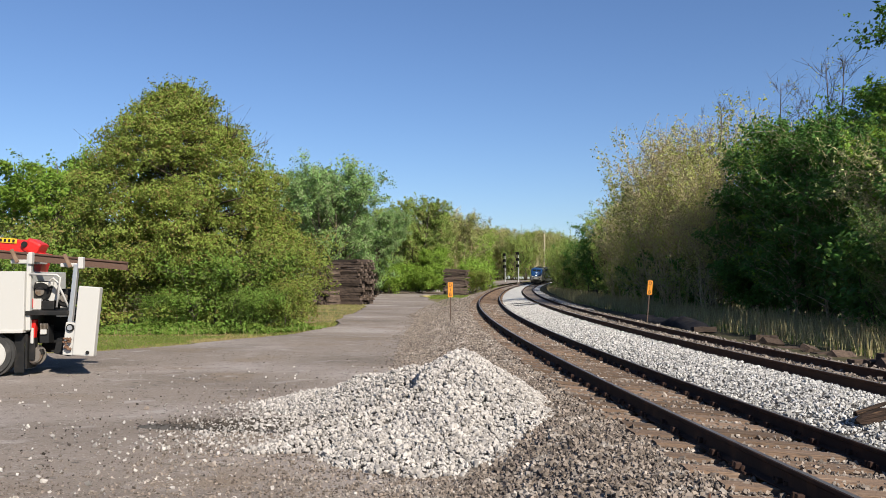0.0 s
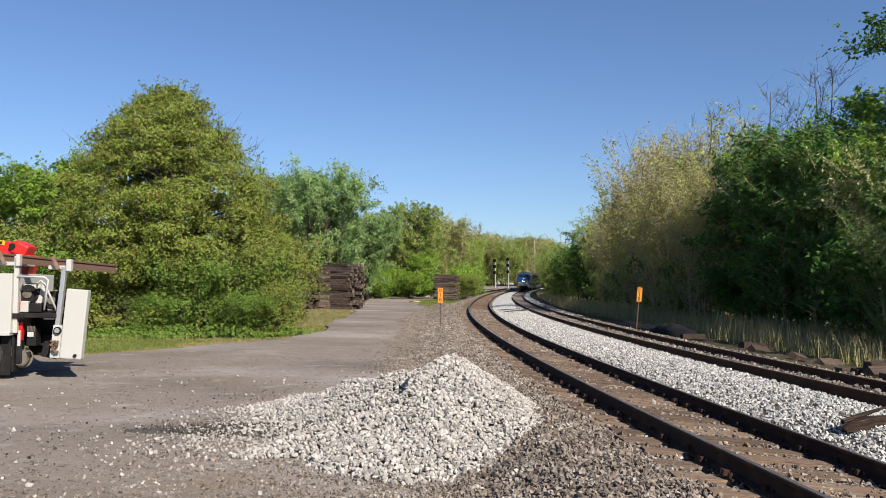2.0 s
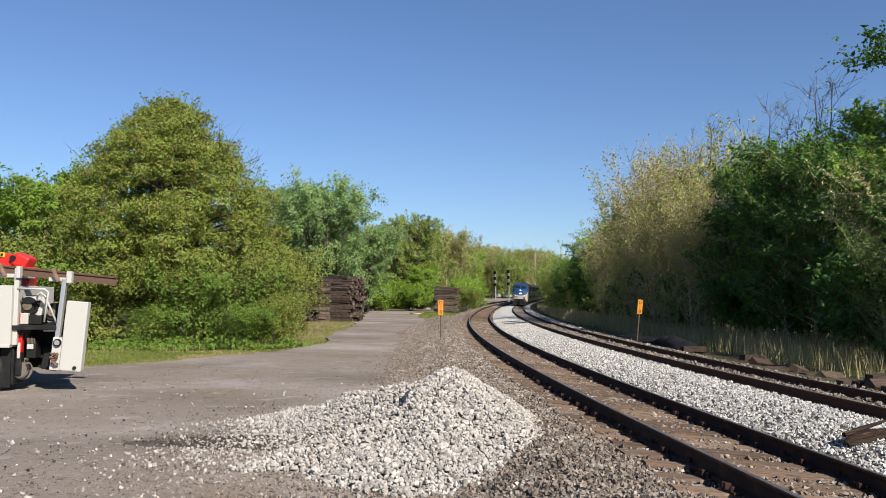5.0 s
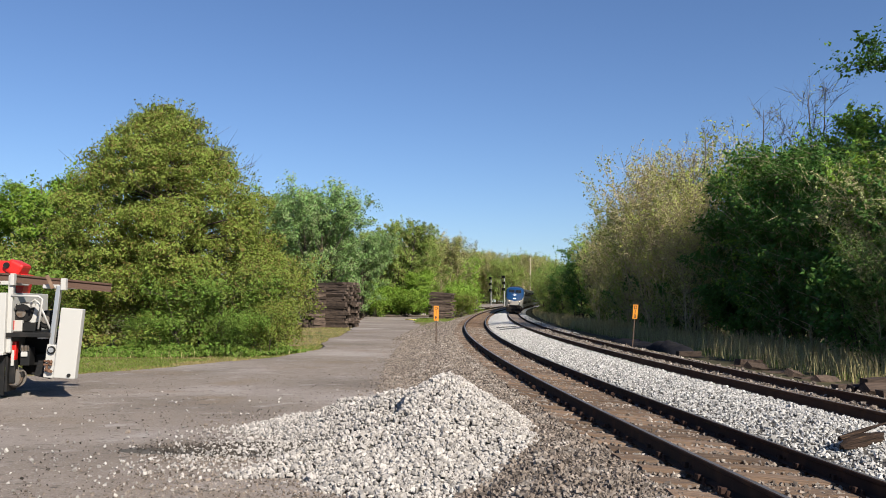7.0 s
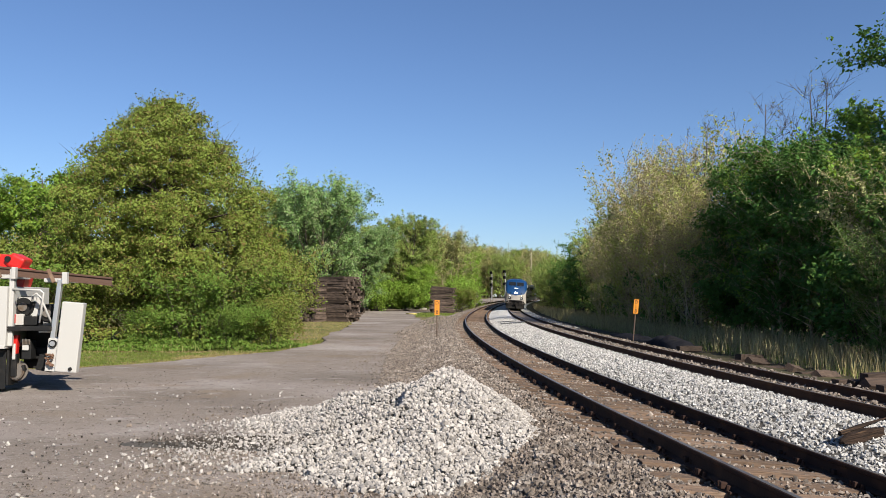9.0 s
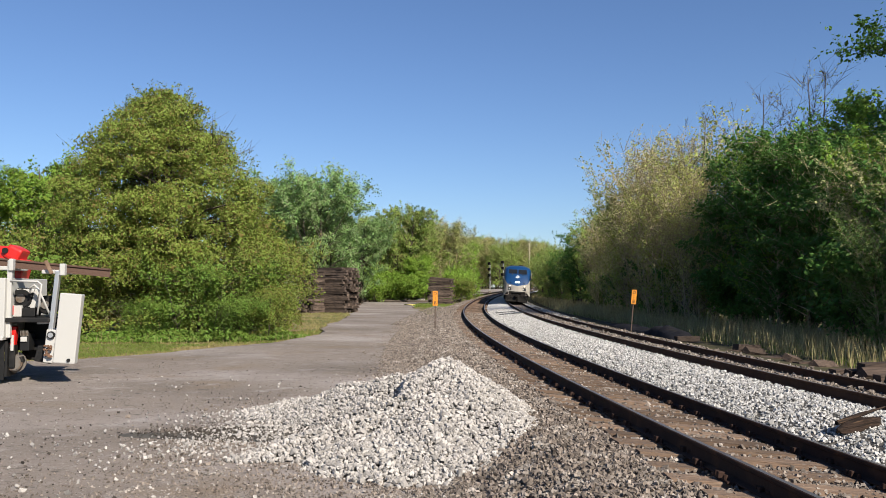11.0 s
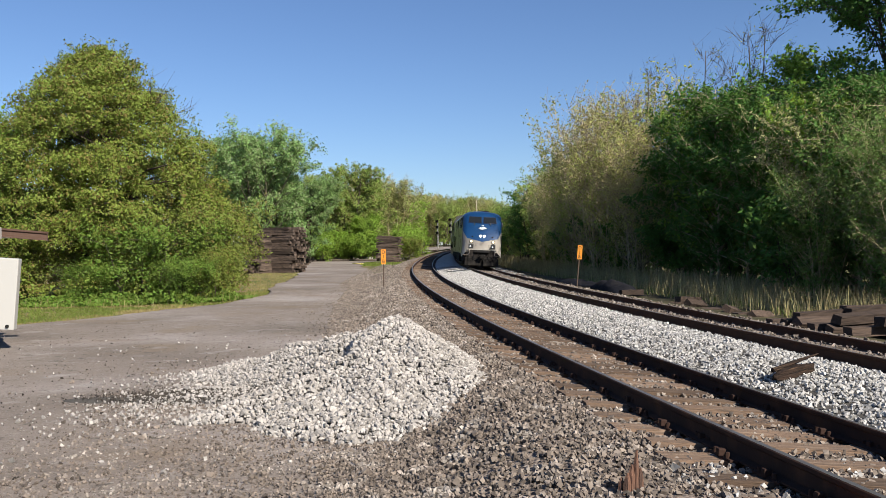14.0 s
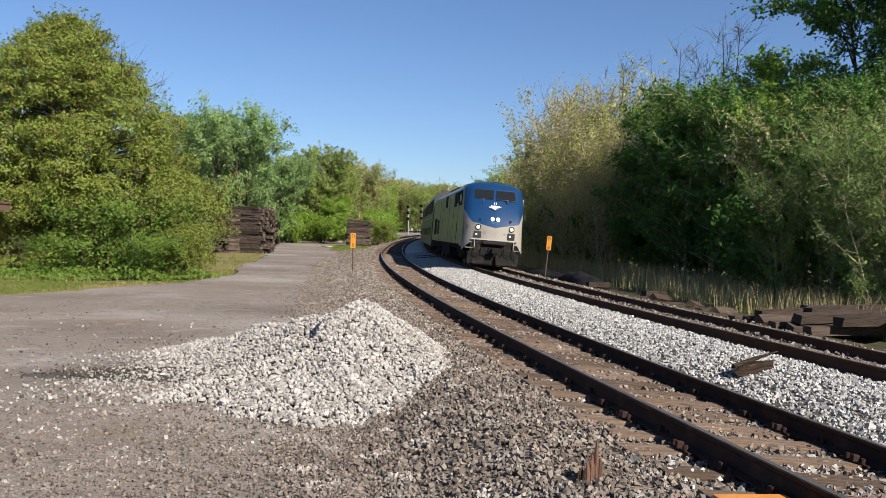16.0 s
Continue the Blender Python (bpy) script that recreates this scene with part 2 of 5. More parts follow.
def sheet(name, rows, left, right, height, n, material, label, category, wobble=0.0):
    """A strip of ground between a left and a right edge, given row by row."""
    u = np.linspace(0, 1, n)
    X = left[:, None] + (right - left)[:, None] * u
    Y = np.repeat(rows[:, None], n, 1)
    if wobble:
        for i in (0, n - 1):
            X[:, i] += [wobble * noise.noise((0.35 * y, i, 3.3)) + 0.4 * wobble * noise.noise((1.9 * y, i, 7)) for y in rows]
    Z = height(X, Y)
    k = np.arange(X.size).reshape(X.shape)
    q = np.stack([k[:-1, :-1], k[:-1, 1:], k[1:, 1:], k[1:, :-1]], -1).reshape(-1, 4)
    ob = ob_np(name, np.c_[X.ravel(), Y.ravel(), Z.ravel()], q, material, smooth=True)
    return tagged(ob, label, category, kind="structure")


def dips(X, Y):
    """Shallow ruts and unevenness of the lane."""
    return np.array([0.03 * noise.noise((0.3 * x, 0.12 * y, 0)) + 0.012 * noise.noise((1.2 * x, 0.7 * y, 5)) for x, y in zip(X.ravel(), Y.ravel())]).reshape(X.shape)


ry = np.r_[np.arange(-15, 40, 0.5), np.arange(40, 122, 1.5)]
rl = np.interp(ry, [-15, 17, 19, 21.4, 25.8, 29, 33, 40, 59, 75, 85, 95, 100, 122], [-45, -45, -17, -9.6, -7.0, -5.2, -4.5, -5.0, -5.6, -6.6, -9, -14, -20, -34])
rr = np.interp(ry, [-15, 0, 15, 20, 30, 40, 60, 80, 92, 100, 110, 122], [6, 4, 0.9, 0.2, -0.4, -0.4, 0.0, -1.4, -1.8, -1.2, 3, 5.5])
sheet("road", ry, rl, rr, lambda X, Y: ground_z(X, Y) + 0.03 + dips(X, Y), 60, M_ROAD, "grey packed gravel service road with dusty wheel tracks", "road", 0.5)
ry2 = np.arange(118, 300, 4.0)
sx1, _ = at_track(ry2 - 3, -15.0)
sx2, _ = at_track(ry2 - 3, -4.4)
sheet("road_far", ry2, np.minimum(sx1, np.interp(ry2, [118, 140, 300], [-34, -20, 30])), sx2, lambda X, Y: ground_z(X, Y) + 0.05 + 0.3 * np.clip((Y - 118) / 40, 0, 1), 10, M_ROAD, "grey gravel service road bending beside the track", "road")


def bed_strip(name, o0, o1, n, material, label, s0=-12, s1=420):
    s = np.r_[np.arange(-12, 60, 0.5), np.arange(60, 421, 3)]
    s = s[(s >= s0) & (s <= s1)]
    o = np.linspace(o0, o1, n)
    S2, O2 = np.meshgrid(s, o, indexing="ij")
    X, Y = at_track(S2, O2)
    Z = rise(S2) + bed(O2)
    Z += np.array([0.02 * noise.noise((x * 1.3, y * 1.3, 2)) for x, y in zip(X.ravel(), Y.ravel())]).reshape(X.shape)
    k = np.arange(X.size).reshape(X.shape)
    q = np.stack([k[:-1, :-1], k[:-1, 1:], k[1:, 1:], k[1:, :-1]], -1).reshape(-1, 4)
    ob = ob_np(name, np.c_[X.ravel(), Y.ravel(), Z.ravel()], q, material, smooth=True)
    return tagged(ob, label, "ballast", kind="structure")


bed_strip("ballast_bed", -3.4, 1.0, 16, M_BROWN, "brown-grey crushed stone bed under the near track")
bed_strip("ballast_bed", 1.0, 3.1, 9, M_SHADE_SOIL, "dark grey bed coloured as the shade under the white stones between the tracks", -12, 38)
bed_strip("ballast_bed", 1.0, 3.1, 9, M_WHITE, "fresh white crushed stone between the two tracks", 38, 420)
bed_strip("ballast_bed", 3.1, 5.0, 6, M_BROWN, "rusty brown stone bed between the rails of the far track")
bed_strip("ballast_bed", 5.0, 5.7, 4, M_BROWN, "narrow strip of brown stone beyond the far track", -12, 44)
bed_strip("ballast_bed", 5.0, 5.9, 4, M_WHITE, "white stone spread beyond the far track", 44, 420)
bed_strip("ballast_bed", 5.7, 9.0, 6, M_BANK_SHADE, "grassy bank sloping down from the far track")

# one rough stone, in a few shapes
ICO = bmesh.new()
bmesh.ops.create_icosphere(ICO, subdivisions=1, radius=1)
ICO_V = np.array([v.co for v in ICO.verts])
ICO_F = np.array([[v.index for v in f.verts] for f in ICO.faces])
ICO.free()
rng = np.random.default_rng(4)
OCT_V = np.array([(1, 0, 0), (-1, 0, 0), (0, 1, 0), (0, -1, 0), (0, 0, 1), (0, 0, -1)], float) * 1.15
OCT_F = np.array([(0, 2, 4), (2, 1, 4), (1, 3, 4), (3, 0, 4), (2, 0, 5), (1, 2, 5), (3, 1, 5), (0, 3, 5)])
BOX_V = np.array([(x, y, z) for z in (-1, 1) for y in (-1, 1) for x in (-1, 1)], float) * 0.75
BOX_F = np.array([(0, 2, 3), (0, 3, 1), (4, 5, 7), (4, 7, 6), (0, 1, 5), (0, 5, 4), (2, 6, 7), (2, 7, 3), (0, 4, 6), (0, 6, 2), (1, 3, 7), (1, 7, 5)])


def stones(name, P, size, material, label, fine=True):
    """Angular stones at the places P, of the given sizes, as one heap."""
    n = len(P)
    base_v, base_f = (ICO_V, ICO_F) if fine == 1 else (OCT_V, OCT_F) if fine == 2 else (BOX_V, BOX_F)
    k = len(base_v)
    q = rng.normal(size=(n, 4))
    q /= np.linalg.norm(q, axis=1)[:, None]
    w, x, y, z = q.T
    R = np.stack([1 - 2 * (y * y + z * z), 2 * (x * y - w * z), 2 * (x * z + w * y), 2 * (x * y + w * z), 1 - 2 * (x * x + z * z), 2 * (y * z - w * x),
                  2 * (x * z - w * y), 2 * (y * z + w * x), 1 - 2 * (x * x + y * y)], -1).reshape(n, 3, 3)
    V = base_v[None] * (1 + rng.uniform(-0.45, 0.35, (n, k, 1))) * rng.uniform((0.75, 0.6, 0.45), (1.2, 1.0, 0.8), (n, 3))[:, None]
    V = np.einsum("nij,nkj->nki", R, V) * np.asarray(size)[:, None, None] + P[:, None]
    F = base_f[None] + (np.arange(n) * k)[:, None, None]
    ob = ob_np(name, V.reshape(-1, 3), F.reshape(-1, 3), material)
    return tagged(ob, label, "stones", kind="stuff")


def strew(s0, s1, o0, o1, n, size, lift=0.0):
    # thinner with distance
    u = rng.uniform(0, 1, n)
    s = s0 + (s1 - s0) * u ** 1.7
    o = rng.uniform(o0, o1, n)
    X, Y = at_track(s, o)
    r = size * rng.lognormal(0, 0.22, n) * (1 + 0.8 * u)
    return np.c_[X, Y, rise(s) + bed(o) + r * 0.3 + lift + rng.uniform(-0.005, 0.018, n)], r


P, r = strew(-3, 36, -3.1, -1.25, 38000, 0.0148, 0.008)
s3, o3 = -3 + 9.5 * rng.uniform(0, 1, 12500) ** 1.5, -2.9 - 3.6 * rng.uniform(0, 1, 12500) ** 1.7
X3, Y3 = at_track(s3, o3)
r3 = 0.0128 * rng.lognormal(0, 0.25, 12500)
P3 = np.c_[X3, Y3, rise(s3) + bed(o3) + 0.02 + r3 * 0.3]
P3[:, 2] = np.maximum(P3[:, 2], ground_z(P3[:, 0], P3[:, 1]) + 0.04)
P4, r4 = strew(2, 44, -3.9, -2.9, 7000, 0.013)
P4[:, 2] = np.maximum(P4[:, 2], ground_z(P4[:, 0], P4[:, 1]) + 0.045)
s5, o5 = rng.uniform(3, 40, 5000), -3.1 - np.abs(rng.normal(0, 0.6, 5000))
X5, Y5 = at_track(s5, o5)
r5 = 0.015 * rng.lognormal(0, 0.3, 5000)
P5 = np.c_[X5, Y5, np.maximum(rise(s5) + bed(o5), ground_z(X5, Y5) + 0.035) + r5 * 0.3]
P, r = np.r_[P, P3, P4, P5], np.r_[r, r3, r4, r5]
stones("ballast_stones", P, r, M_STONE_B, "loose brown-grey ballast stones on the track shoulder", False)
P, r = strew(-3, 52, -1.3, 1.0, 21000, 0.017, 0.004)
stones("ballast_stones", P, r, M_STONE_B, "small brown ballast stones between the wooden ties", False)
P, r = strew(1, 50, 3.36, 4.72, 4000, 0.022)
stones("ballast_stones", P, r, M_STONE_B, "rusty brown stones between the rails of the far track", False)
P, r = strew(-1, 60, 1.0, 3.1, 38000, 0.0165)
stones("ballast_stones", P, r, M_STONE_W, "fresh white ballast stones heaped between the tracks", False)
P, r = strew(0, 70, 5.02, 5.6, 1300, 0.026)
stones("ballast_stones", P, r, M_STONE_B, "brown ballast stones along the far rail", False)
P, r = strew(38, 85, -4.6, -1.3, 4500, 0.021)
P[:, 2] = np.maximum(P[:, 2], ground_z(P[:, 0], P[:, 1]) + 0.045)
stones("ballast_stones", P, r, M_STONE_B, "brown-grey ballast stones on the far shoulder", False)
P, r = strew(-2.5, 2.2, -1.5, 0.95, 1300, 0.0115, 0.004)
stones("ballast_stones", P, r, M_STONE_W, "pale stones strewn among the ties of the near track", False)
P, r = strew(44, 110, 5.0, 6.0, 1500, 0.026)
stones("ballast_stones", P, r, M_STONE_W, "white ballast stones beyond the far track", False)


# ---- heap of white stone on the road ----
def arm_h(x, y, p, q, h0, h1, w0, w1):
    """A ridge of stone that runs out from p to q, lower and thinner at q."""
    ux, uy = q[0] - p[0], q[1] - p[1]
    k = np.clip(((x - p[0]) * ux + (y - p[1]) * uy) / (ux * ux + uy * uy), 0, 1)
    d = np.hypot(x - p[0] - k * ux, y - p[1] - k * uy)
    return (h0 + (h1 - h0) * k) * np.clip(1 - d / (w0 + (w1 - w0) * k), 0, 1) ** 0.9


def soil_patch(x, y):
    """Share of bare dark soil where the heap was scraped."""
    wave = 0.22 * np.sin(3.1 * x + 1) + 0.15 * np.sin(7.3 * y + 2 * x)
    return np.clip(1.25 - np.hypot((x + 2.3) / 1.3, (y - 10.78) / 0.5) + wave, 0, 1)


def pile_h(x, y):
    """Height of the heap over the road: a rounded cone, dug out from one side, with two arms of stone left beside the gap."""
    dx, dy = x - 0.2, y - 10.95
    ang = np.arctan2(dy, dx)
    wave = 1 + 0.05 * np.sin(3 * ang + 1) + 0.035 * np.sin(7 * ang) + 0.02 * np.sin(13 * ang + 2)
    a = np.hypot(dx / np.where(dx > 0, 1.67, 1.5), dy / np.where(dy < 0, 2.8, 1.95)) * wave
    cone = 1.04 * np.clip(1.06 - np.sqrt(a * a + 0.025), 0, 2)
    c = np.hypot((x - 0.1) / 1.6, (y - 9.5) / 1.75) * wave
    toe = 0.45 * np.clip(1 - c, 0, 1) ** 0.85
    cut = 1.25 * np.clip((-0.28 - x) / 0.6, 0, 1) * np.exp(-((y - 10.75 + 0.15 * (x + 1)) / np.where(y > 10.75, 0.5, 0.5)) ** 2)
    front = arm_h(x, y, (-0.05, 10.0), (-2.0, 9.2), 0.66, 0.06, 0.95, 0.3)
    back = arm_h(x, y, (0.05, 11.2), (-2.9, 12.6), 0.86, 0.0, 1.3, 0.35)
    ripple = 0.025 * np.sin(5.1 * x + 2.2 * y) + 0.02 * np.sin(3.7 * y - 6.4 * x)
    h = np.maximum.reduce([np.maximum(cone, toe) - cut, front, back])
    return np.maximum(h + ripple * np.clip(h * 4, 0, 1), 0)


px, py = np.meshgrid(np.linspace(-4.2, 2.2, 110), np.linspace(7.8, 13.8, 100))
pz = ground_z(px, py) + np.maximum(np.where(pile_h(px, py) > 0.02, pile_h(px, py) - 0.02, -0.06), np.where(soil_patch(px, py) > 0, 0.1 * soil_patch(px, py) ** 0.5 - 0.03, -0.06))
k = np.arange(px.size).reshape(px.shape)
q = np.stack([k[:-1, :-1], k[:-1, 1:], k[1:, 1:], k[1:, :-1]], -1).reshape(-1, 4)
# mound below the stones, coloured with the shade of their gaps
heap = ob_np("stone_heap", np.c_[px.ravel(), py.ravel(), pz.ravel()], q, M_SHADE_SOIL, smooth=True)
tagged(heap, "heap of fresh white crushed stone dumped on the gravel road", "stone heap", kind="stuff")
u = rng.uniform(0, 1, (110000, 2)) * (5.8, 6.0) + (-3.6, 7.8)
hh = pile_h(u[:, 0], u[:, 1])
u = u[hh > 0.05 * rng.uniform(0, 1, len(u))][:25000]
r = 0.0255 * rng.lognormal(0, 0.25, len(u))
P = np.c_[u, ground_z(u[:, 0], u[:, 1]) + pile_h(u[:, 0], u[:, 1]) + r * 0.35 + rng.uniform(-0.012, 0.03, len(u))]
stones("heap_stones", P, r, M_STONE_H, "angular white stones lying all over the heap", 1)
# scatter of spilt stones on the road
u = np.c_[rng.normal(-1.9, 0.6, 1500), rng.normal(11.1, 0.75, 1500)]
u = np.r_[u, np.c_[rng.normal(-2.3, 0.6, 500), rng.normal(12.3, 0.4, 500)], np.c_[rng.normal(-2.6, 0.7, 420), rng.normal(9.9, 0.5, 420)]]
u = np.r_[u, np.c_[rng.normal(-1.0, 1.5, 700), rng.normal(10.0, 1.1, 700)], np.c_[rng.uniform(-7, 1.5, 350), rng.uniform(4, 18, 350)]]
r = np.minimum(0.014 * rng.lognormal(0, 0.4, len(u)), 0.028)
P = np.c_[u, ground_z(u[:, 0], u[:, 1]) + 0.04 + 0.035 * soil_patch(u[:, 0], u[:, 1]) + np.minimum(pile_h(u[:, 0], u[:, 1]), 0.8) + r * 0.2]
stones("spilt_stones", P, r, M_STONE_H, "white stones spilt over the gravel road around the heap", False)
u = np.c_[rng.uniform(-7, 1.6, 9000), 3.5 + 11 * rng.uniform(0, 1, 9000) ** 1.6]
u = u[rng.uniform(0, 1, len(u)) < np.clip((u[:, 0] + 5.0) / 6, 0.03, 1)]
r = 0.0125 * rng.lognormal(0, 0.4, len(u))
P = np.c_[u, ground_z(u[:, 0], u[:, 1]) + 0.035 + r * 0.2]
u6 = np.c_[rng.uniform(-16, 1.0, 9000), 6 + 22 * rng.uniform(0, 1, 9000)]
u6 = u6[rng.uniform(0, 1, len(u6)) < np.clip((u6[:, 0] + 10) / 11, 0.15, 1)]
r6 = 0.0065 * rng.lognormal(0, 0.35, len(u6))
P, r = np.r_[P, np.c_[u6, ground_z(u6[:, 0], u6[:, 1]) + 0.035 + r6 * 0.2]], np.r_[r, r6]
u7 = np.c_[rng.uniform(-6.5, 0.5, 24000), 3.2 + 7.0 * rng.uniform(0, 1, 24000) ** 1.4]
u7 = u7[rng.uniform(0, 1, len(u7)) < np.clip((u7[:, 0] + 6.2) / 3.5, 0.35, 1) * np.clip((9.6 - u7[:, 1]) / 2, 0, 1)]
r7 = 0.0072 * rng.lognormal(0, 0.35, len(u7))
P, r = np.r_[P, np.c_[u7, ground_z(u7[:, 0], u7[:, 1]) + 0.033 + r7 * 0.2]], np.r_[r, r7]
stones("road_stones", P, r, M_STONE_B, "loose grey stones lying on the gravel road", False)

# dark soil crumbs where the heap was scraped
u = np.c_[rng.normal(-2.4, 0.6, 4000), rng.normal(10.8, 0.3, 4000)]
u = np.r_[u, np.c_[rng.uniform(-7, 1, 2500), rng.uniform(4, 22, 2500)]]
r = 0.0065 * rng.lognormal(0, 0.5, len(u))
P = np.c_[u, ground_z(u[:, 0], u[:, 1]) + 0.035 + 0.035 * soil_patch(u[:, 0], u[:, 1])]
stones("soil_crumbs", P, r, mat("dark_soil", (0.055, 0.047, 0.04), 0.95, island=0.5, spec=0.1), "dark crumbs of soil and grit on the road", False)

# ---- tracks ----
RAIL_PROFILE = [(-0.075, -0.175), (0.075, -0.175), (0.075, -0.163), (0.012, -0.145), (0.01, -0.05), (0.034, -0.035), (0.036, -0.008), (0.028, 0.0),
                (-0.028, 0.0), (-0.036, -0.008), (-0.034, -0.035), (-0.01, -0.05), (-0.012, -0.145), (-0.075, -0.163)]


def rail(parent, o, dz, cant, side, material):
    s = np.r_[np.arange(-12, 60, 1.0), np.arange(60, 420, 3)]
    prof = np.array(RAIL_PROFILE)
    h = np.interp(s, SS, HEADING)
    c, sn = math.cos(cant), math.sin(cant)
    off = side * GAUGE + prof[:, 0]
    O = o + off * c + prof[:, 1] * sn
    Zp = dz - off * sn + prof[:, 1] * c
    X = np.interp(s, SS, CX)[:, None] + O * np.cos(h)[:, None]
    Y = np.interp(s, SS, CY)[:, None] + O * np.sin(h)[:, None]
    Z = rise(s)[:, None] + Zp
    n = len(prof)
    i = np.arange(len(s) - 1)[:, None] * n
    j = np.arange(n)[None]
    F = np.stack([i + j, i + (j + 1) % n, i + n + (j + 1) % n, i + n + j], -1).reshape(-1, 4)
    ob = ob_np("rail", np.stack([X, Y, Z], -1).reshape(-1, 3), F, material, parent)
    ob.data.materials.append(M_HEAD)
    which = np.tile((np.arange(n) == 7).astype(np.int32), len(s) - 1)
    ob.data.polygons.foreach_set("material_index", which)
    return ob


track_1 = new("railway_track")
tagged(track_1, "railway track with dark steel rails on weathered wooden ties", "railway track", "tracks", "structure")
track_2 = new("railway_track")
tagged(track_2, "railway track with rusty rails half buried in stone", "railway track", "tracks", "structure")
for side in (-1, 1):
    rail(track_1, 0, 0, CANT_1, side, M_RAIL)
    rail(track_2, TRACK_2, -0.034, CANT_2, side, M_RAIL_R)


def tie_mesh(name, length, seed, width=0.23, high=0.18):
    r = random.Random(seed)
    bm = box_bm(length, width, high, (0, 0, -high / 2))
    bmesh.ops.subdivide_edges(bm, edges=[e for e in bm.edges if abs(e.verts[0].co.x - e.verts[1].co.x) > 1], cuts=3)
    for v in bm.verts:
        v.co += Vector((r.uniform(-0.03, 0.03), r.uniform(-0.012, 0.012), r.uniform(-0.012, 0.006)))
    me = bpy.data.meshes.new(name)
    bm.to_mesh(me)
    bm.free()
    return me


TIES = []
for i in range(4):
    me = tie_mesh("tie", 2.6, i)
    me.materials.append(M_TIE)
    TIES.append(me)
OLD_TIES = []
for i in range(4):
    me = tie_mesh("old_tie", 2.6, i + 10)
    me.materials.append(M_OLD)
    OLD_TIES.append(me)
STACK_TIES = []
for i in range(5):
    me = tie_mesh("stack_tie", 2.6, i + 30)
    me.materials.append(M_STACK)
    STACK_TIES.append(me)
rnd = random.Random(3)
bmp = box_bm(0.2, 0.34, 0.02, (0, 0, 0), 0.004)
for sx in (-0.11, 0.11):
    for sy in (-0.09, 0.09):
        cyl_bm(0.018, 0.05, (sx * 0.75, sy, 0.025), "z", 6, bm=bmp)
    box_bm(0.06, 0.05, 0.06, (sx * 0.8, 0, 0.03), 0.01, bm=bmp)
PLATE = bpy.data.meshes.new("tie_plate")
bmp.to_mesh(PLATE)
bmp.free()
PLATE.materials.append(M_RAIL)
for i in range(255):
    s = -6 + 0.53 * i
    ob = new("tie", rnd.choice(TIES))
    ob.parent = track_1
    ob.matrix_basis = track_mat(s + rnd.uniform(-0.03, 0.03), rnd.uniform(-0.06, 0.06), -0.178 + rnd.uniform(-0.012, 0.008), CANT_1) @ Matrix.Rotation(rnd.uniform(-0.02, 0.02), 4, "Z")
    if s < 30:
        for side in (-1, 1):
            p = new("tie_plate", PLATE)
            p.parent = ob
            p.matrix_basis = Matrix.Translation((side * GAUGE, 0, 0.008))
for i in range(120):
    s = -4 + 0.55 * i
    ob = new("tie", rnd.choice(TIES))
    ob.parent = track_2
    ob.matrix_basis = track_mat(s, TRACK_2, -0.235 + rnd.uniform(-0.02, 0.01), CANT_2)

# ---- trees ----
def leaves(P, N, size, seed, shape=1.6, three=False):
    """Leaf sprays at the places P, facing about N: small folded diamonds, or plain three-cornered leaves for the distance."""
    g = np.random.default_rng(seed)
    n = len(P)
    d = N + g.normal(0, 0.55, (n, 3))
    d /= np.linalg.norm(d, axis=1)[:, None]
    a = np.cross(d, g.normal(size=(n, 3)))
    a /= np.linalg.norm(a, axis=1)[:, None]
    b = np.cross(d, a)
    sz = (size * g.lognormal(0, 0.3, n))[:, None]
    if three:
        V = np.stack([P - a * sz * shape * 0.5, P + b * sz * 0.6, P + a * sz * shape * 0.5 - b * sz * 0.3], 1)
        return V.reshape(-1, 3), np.arange(n * 3).reshape(n, 3)
    fold = d * sz * 0.25
    V = np.stack([P - a * sz * shape * 0.5, P + b * sz * 0.5 - fold, P + a * sz * shape * 0.5, P - b * sz * 0.5 - fold], 1)
    return V.reshape(-1, 3), np.arange(n * 4).reshape(n, 4)


def prisms(A, B, ra, rb):
    """Tapered three-sided limbs from the places A to B."""
    n = len(A)
    d = B - A
    d /= np.maximum(np.linalg.norm(d, axis=1), 1e-6)[:, None]
    e = np.cross(d, np.where(np.abs(d[:, 2:3]) < 0.8, (0.0, 0.0, 1.0), (1.0, 0.0, 0.0)))
    e /= np.linalg.norm(e, axis=1)[:, None]
    f = np.cross(d, e)
    ring = [e * math.cos(q) + f * math.sin(q) for q in (0, 2.094, 4.189)]
    V = np.stack([A + r * ra[:, None] for r in ring] + [B + r * rb[:, None] for r in ring], 1)
    F = np.array([(0, 1, 4, 3), (1, 2, 5, 4), (2, 0, 3, 5)])[None] + (np.arange(n) * 6)[:, None, None]
    return V.reshape(-1, 3), F.reshape(-1, 4)


def slivers(A, B, width, seed):
    """Thin tapering twigs from the places A to B."""
    g = np.random.default_rng(seed)
    d = B - A
    e = np.cross(d, g.normal(size=d.shape))
    e /= np.maximum(np.linalg.norm(e, axis=1), 1e-6)[:, None]
    V = np.stack([A - e * width, A + e * width, B + e * width * 0.3, B - e * width * 0.3], 1)
    return V.reshape(-1, 3), np.arange(len(A) * 4).reshape(-1, 4)


OVAL = ([0, 0.15, 0.4, 0.6, 0.8, 0.93, 1], [0.6, 0.9, 1, 0.95, 0.75, 0.45, 0.15])
VASE = ([0, 0.15, 0.4, 0.65, 0.85, 0.95, 1], [0.5, 0.75, 0.95, 1, 0.85, 0.55, 0.25])
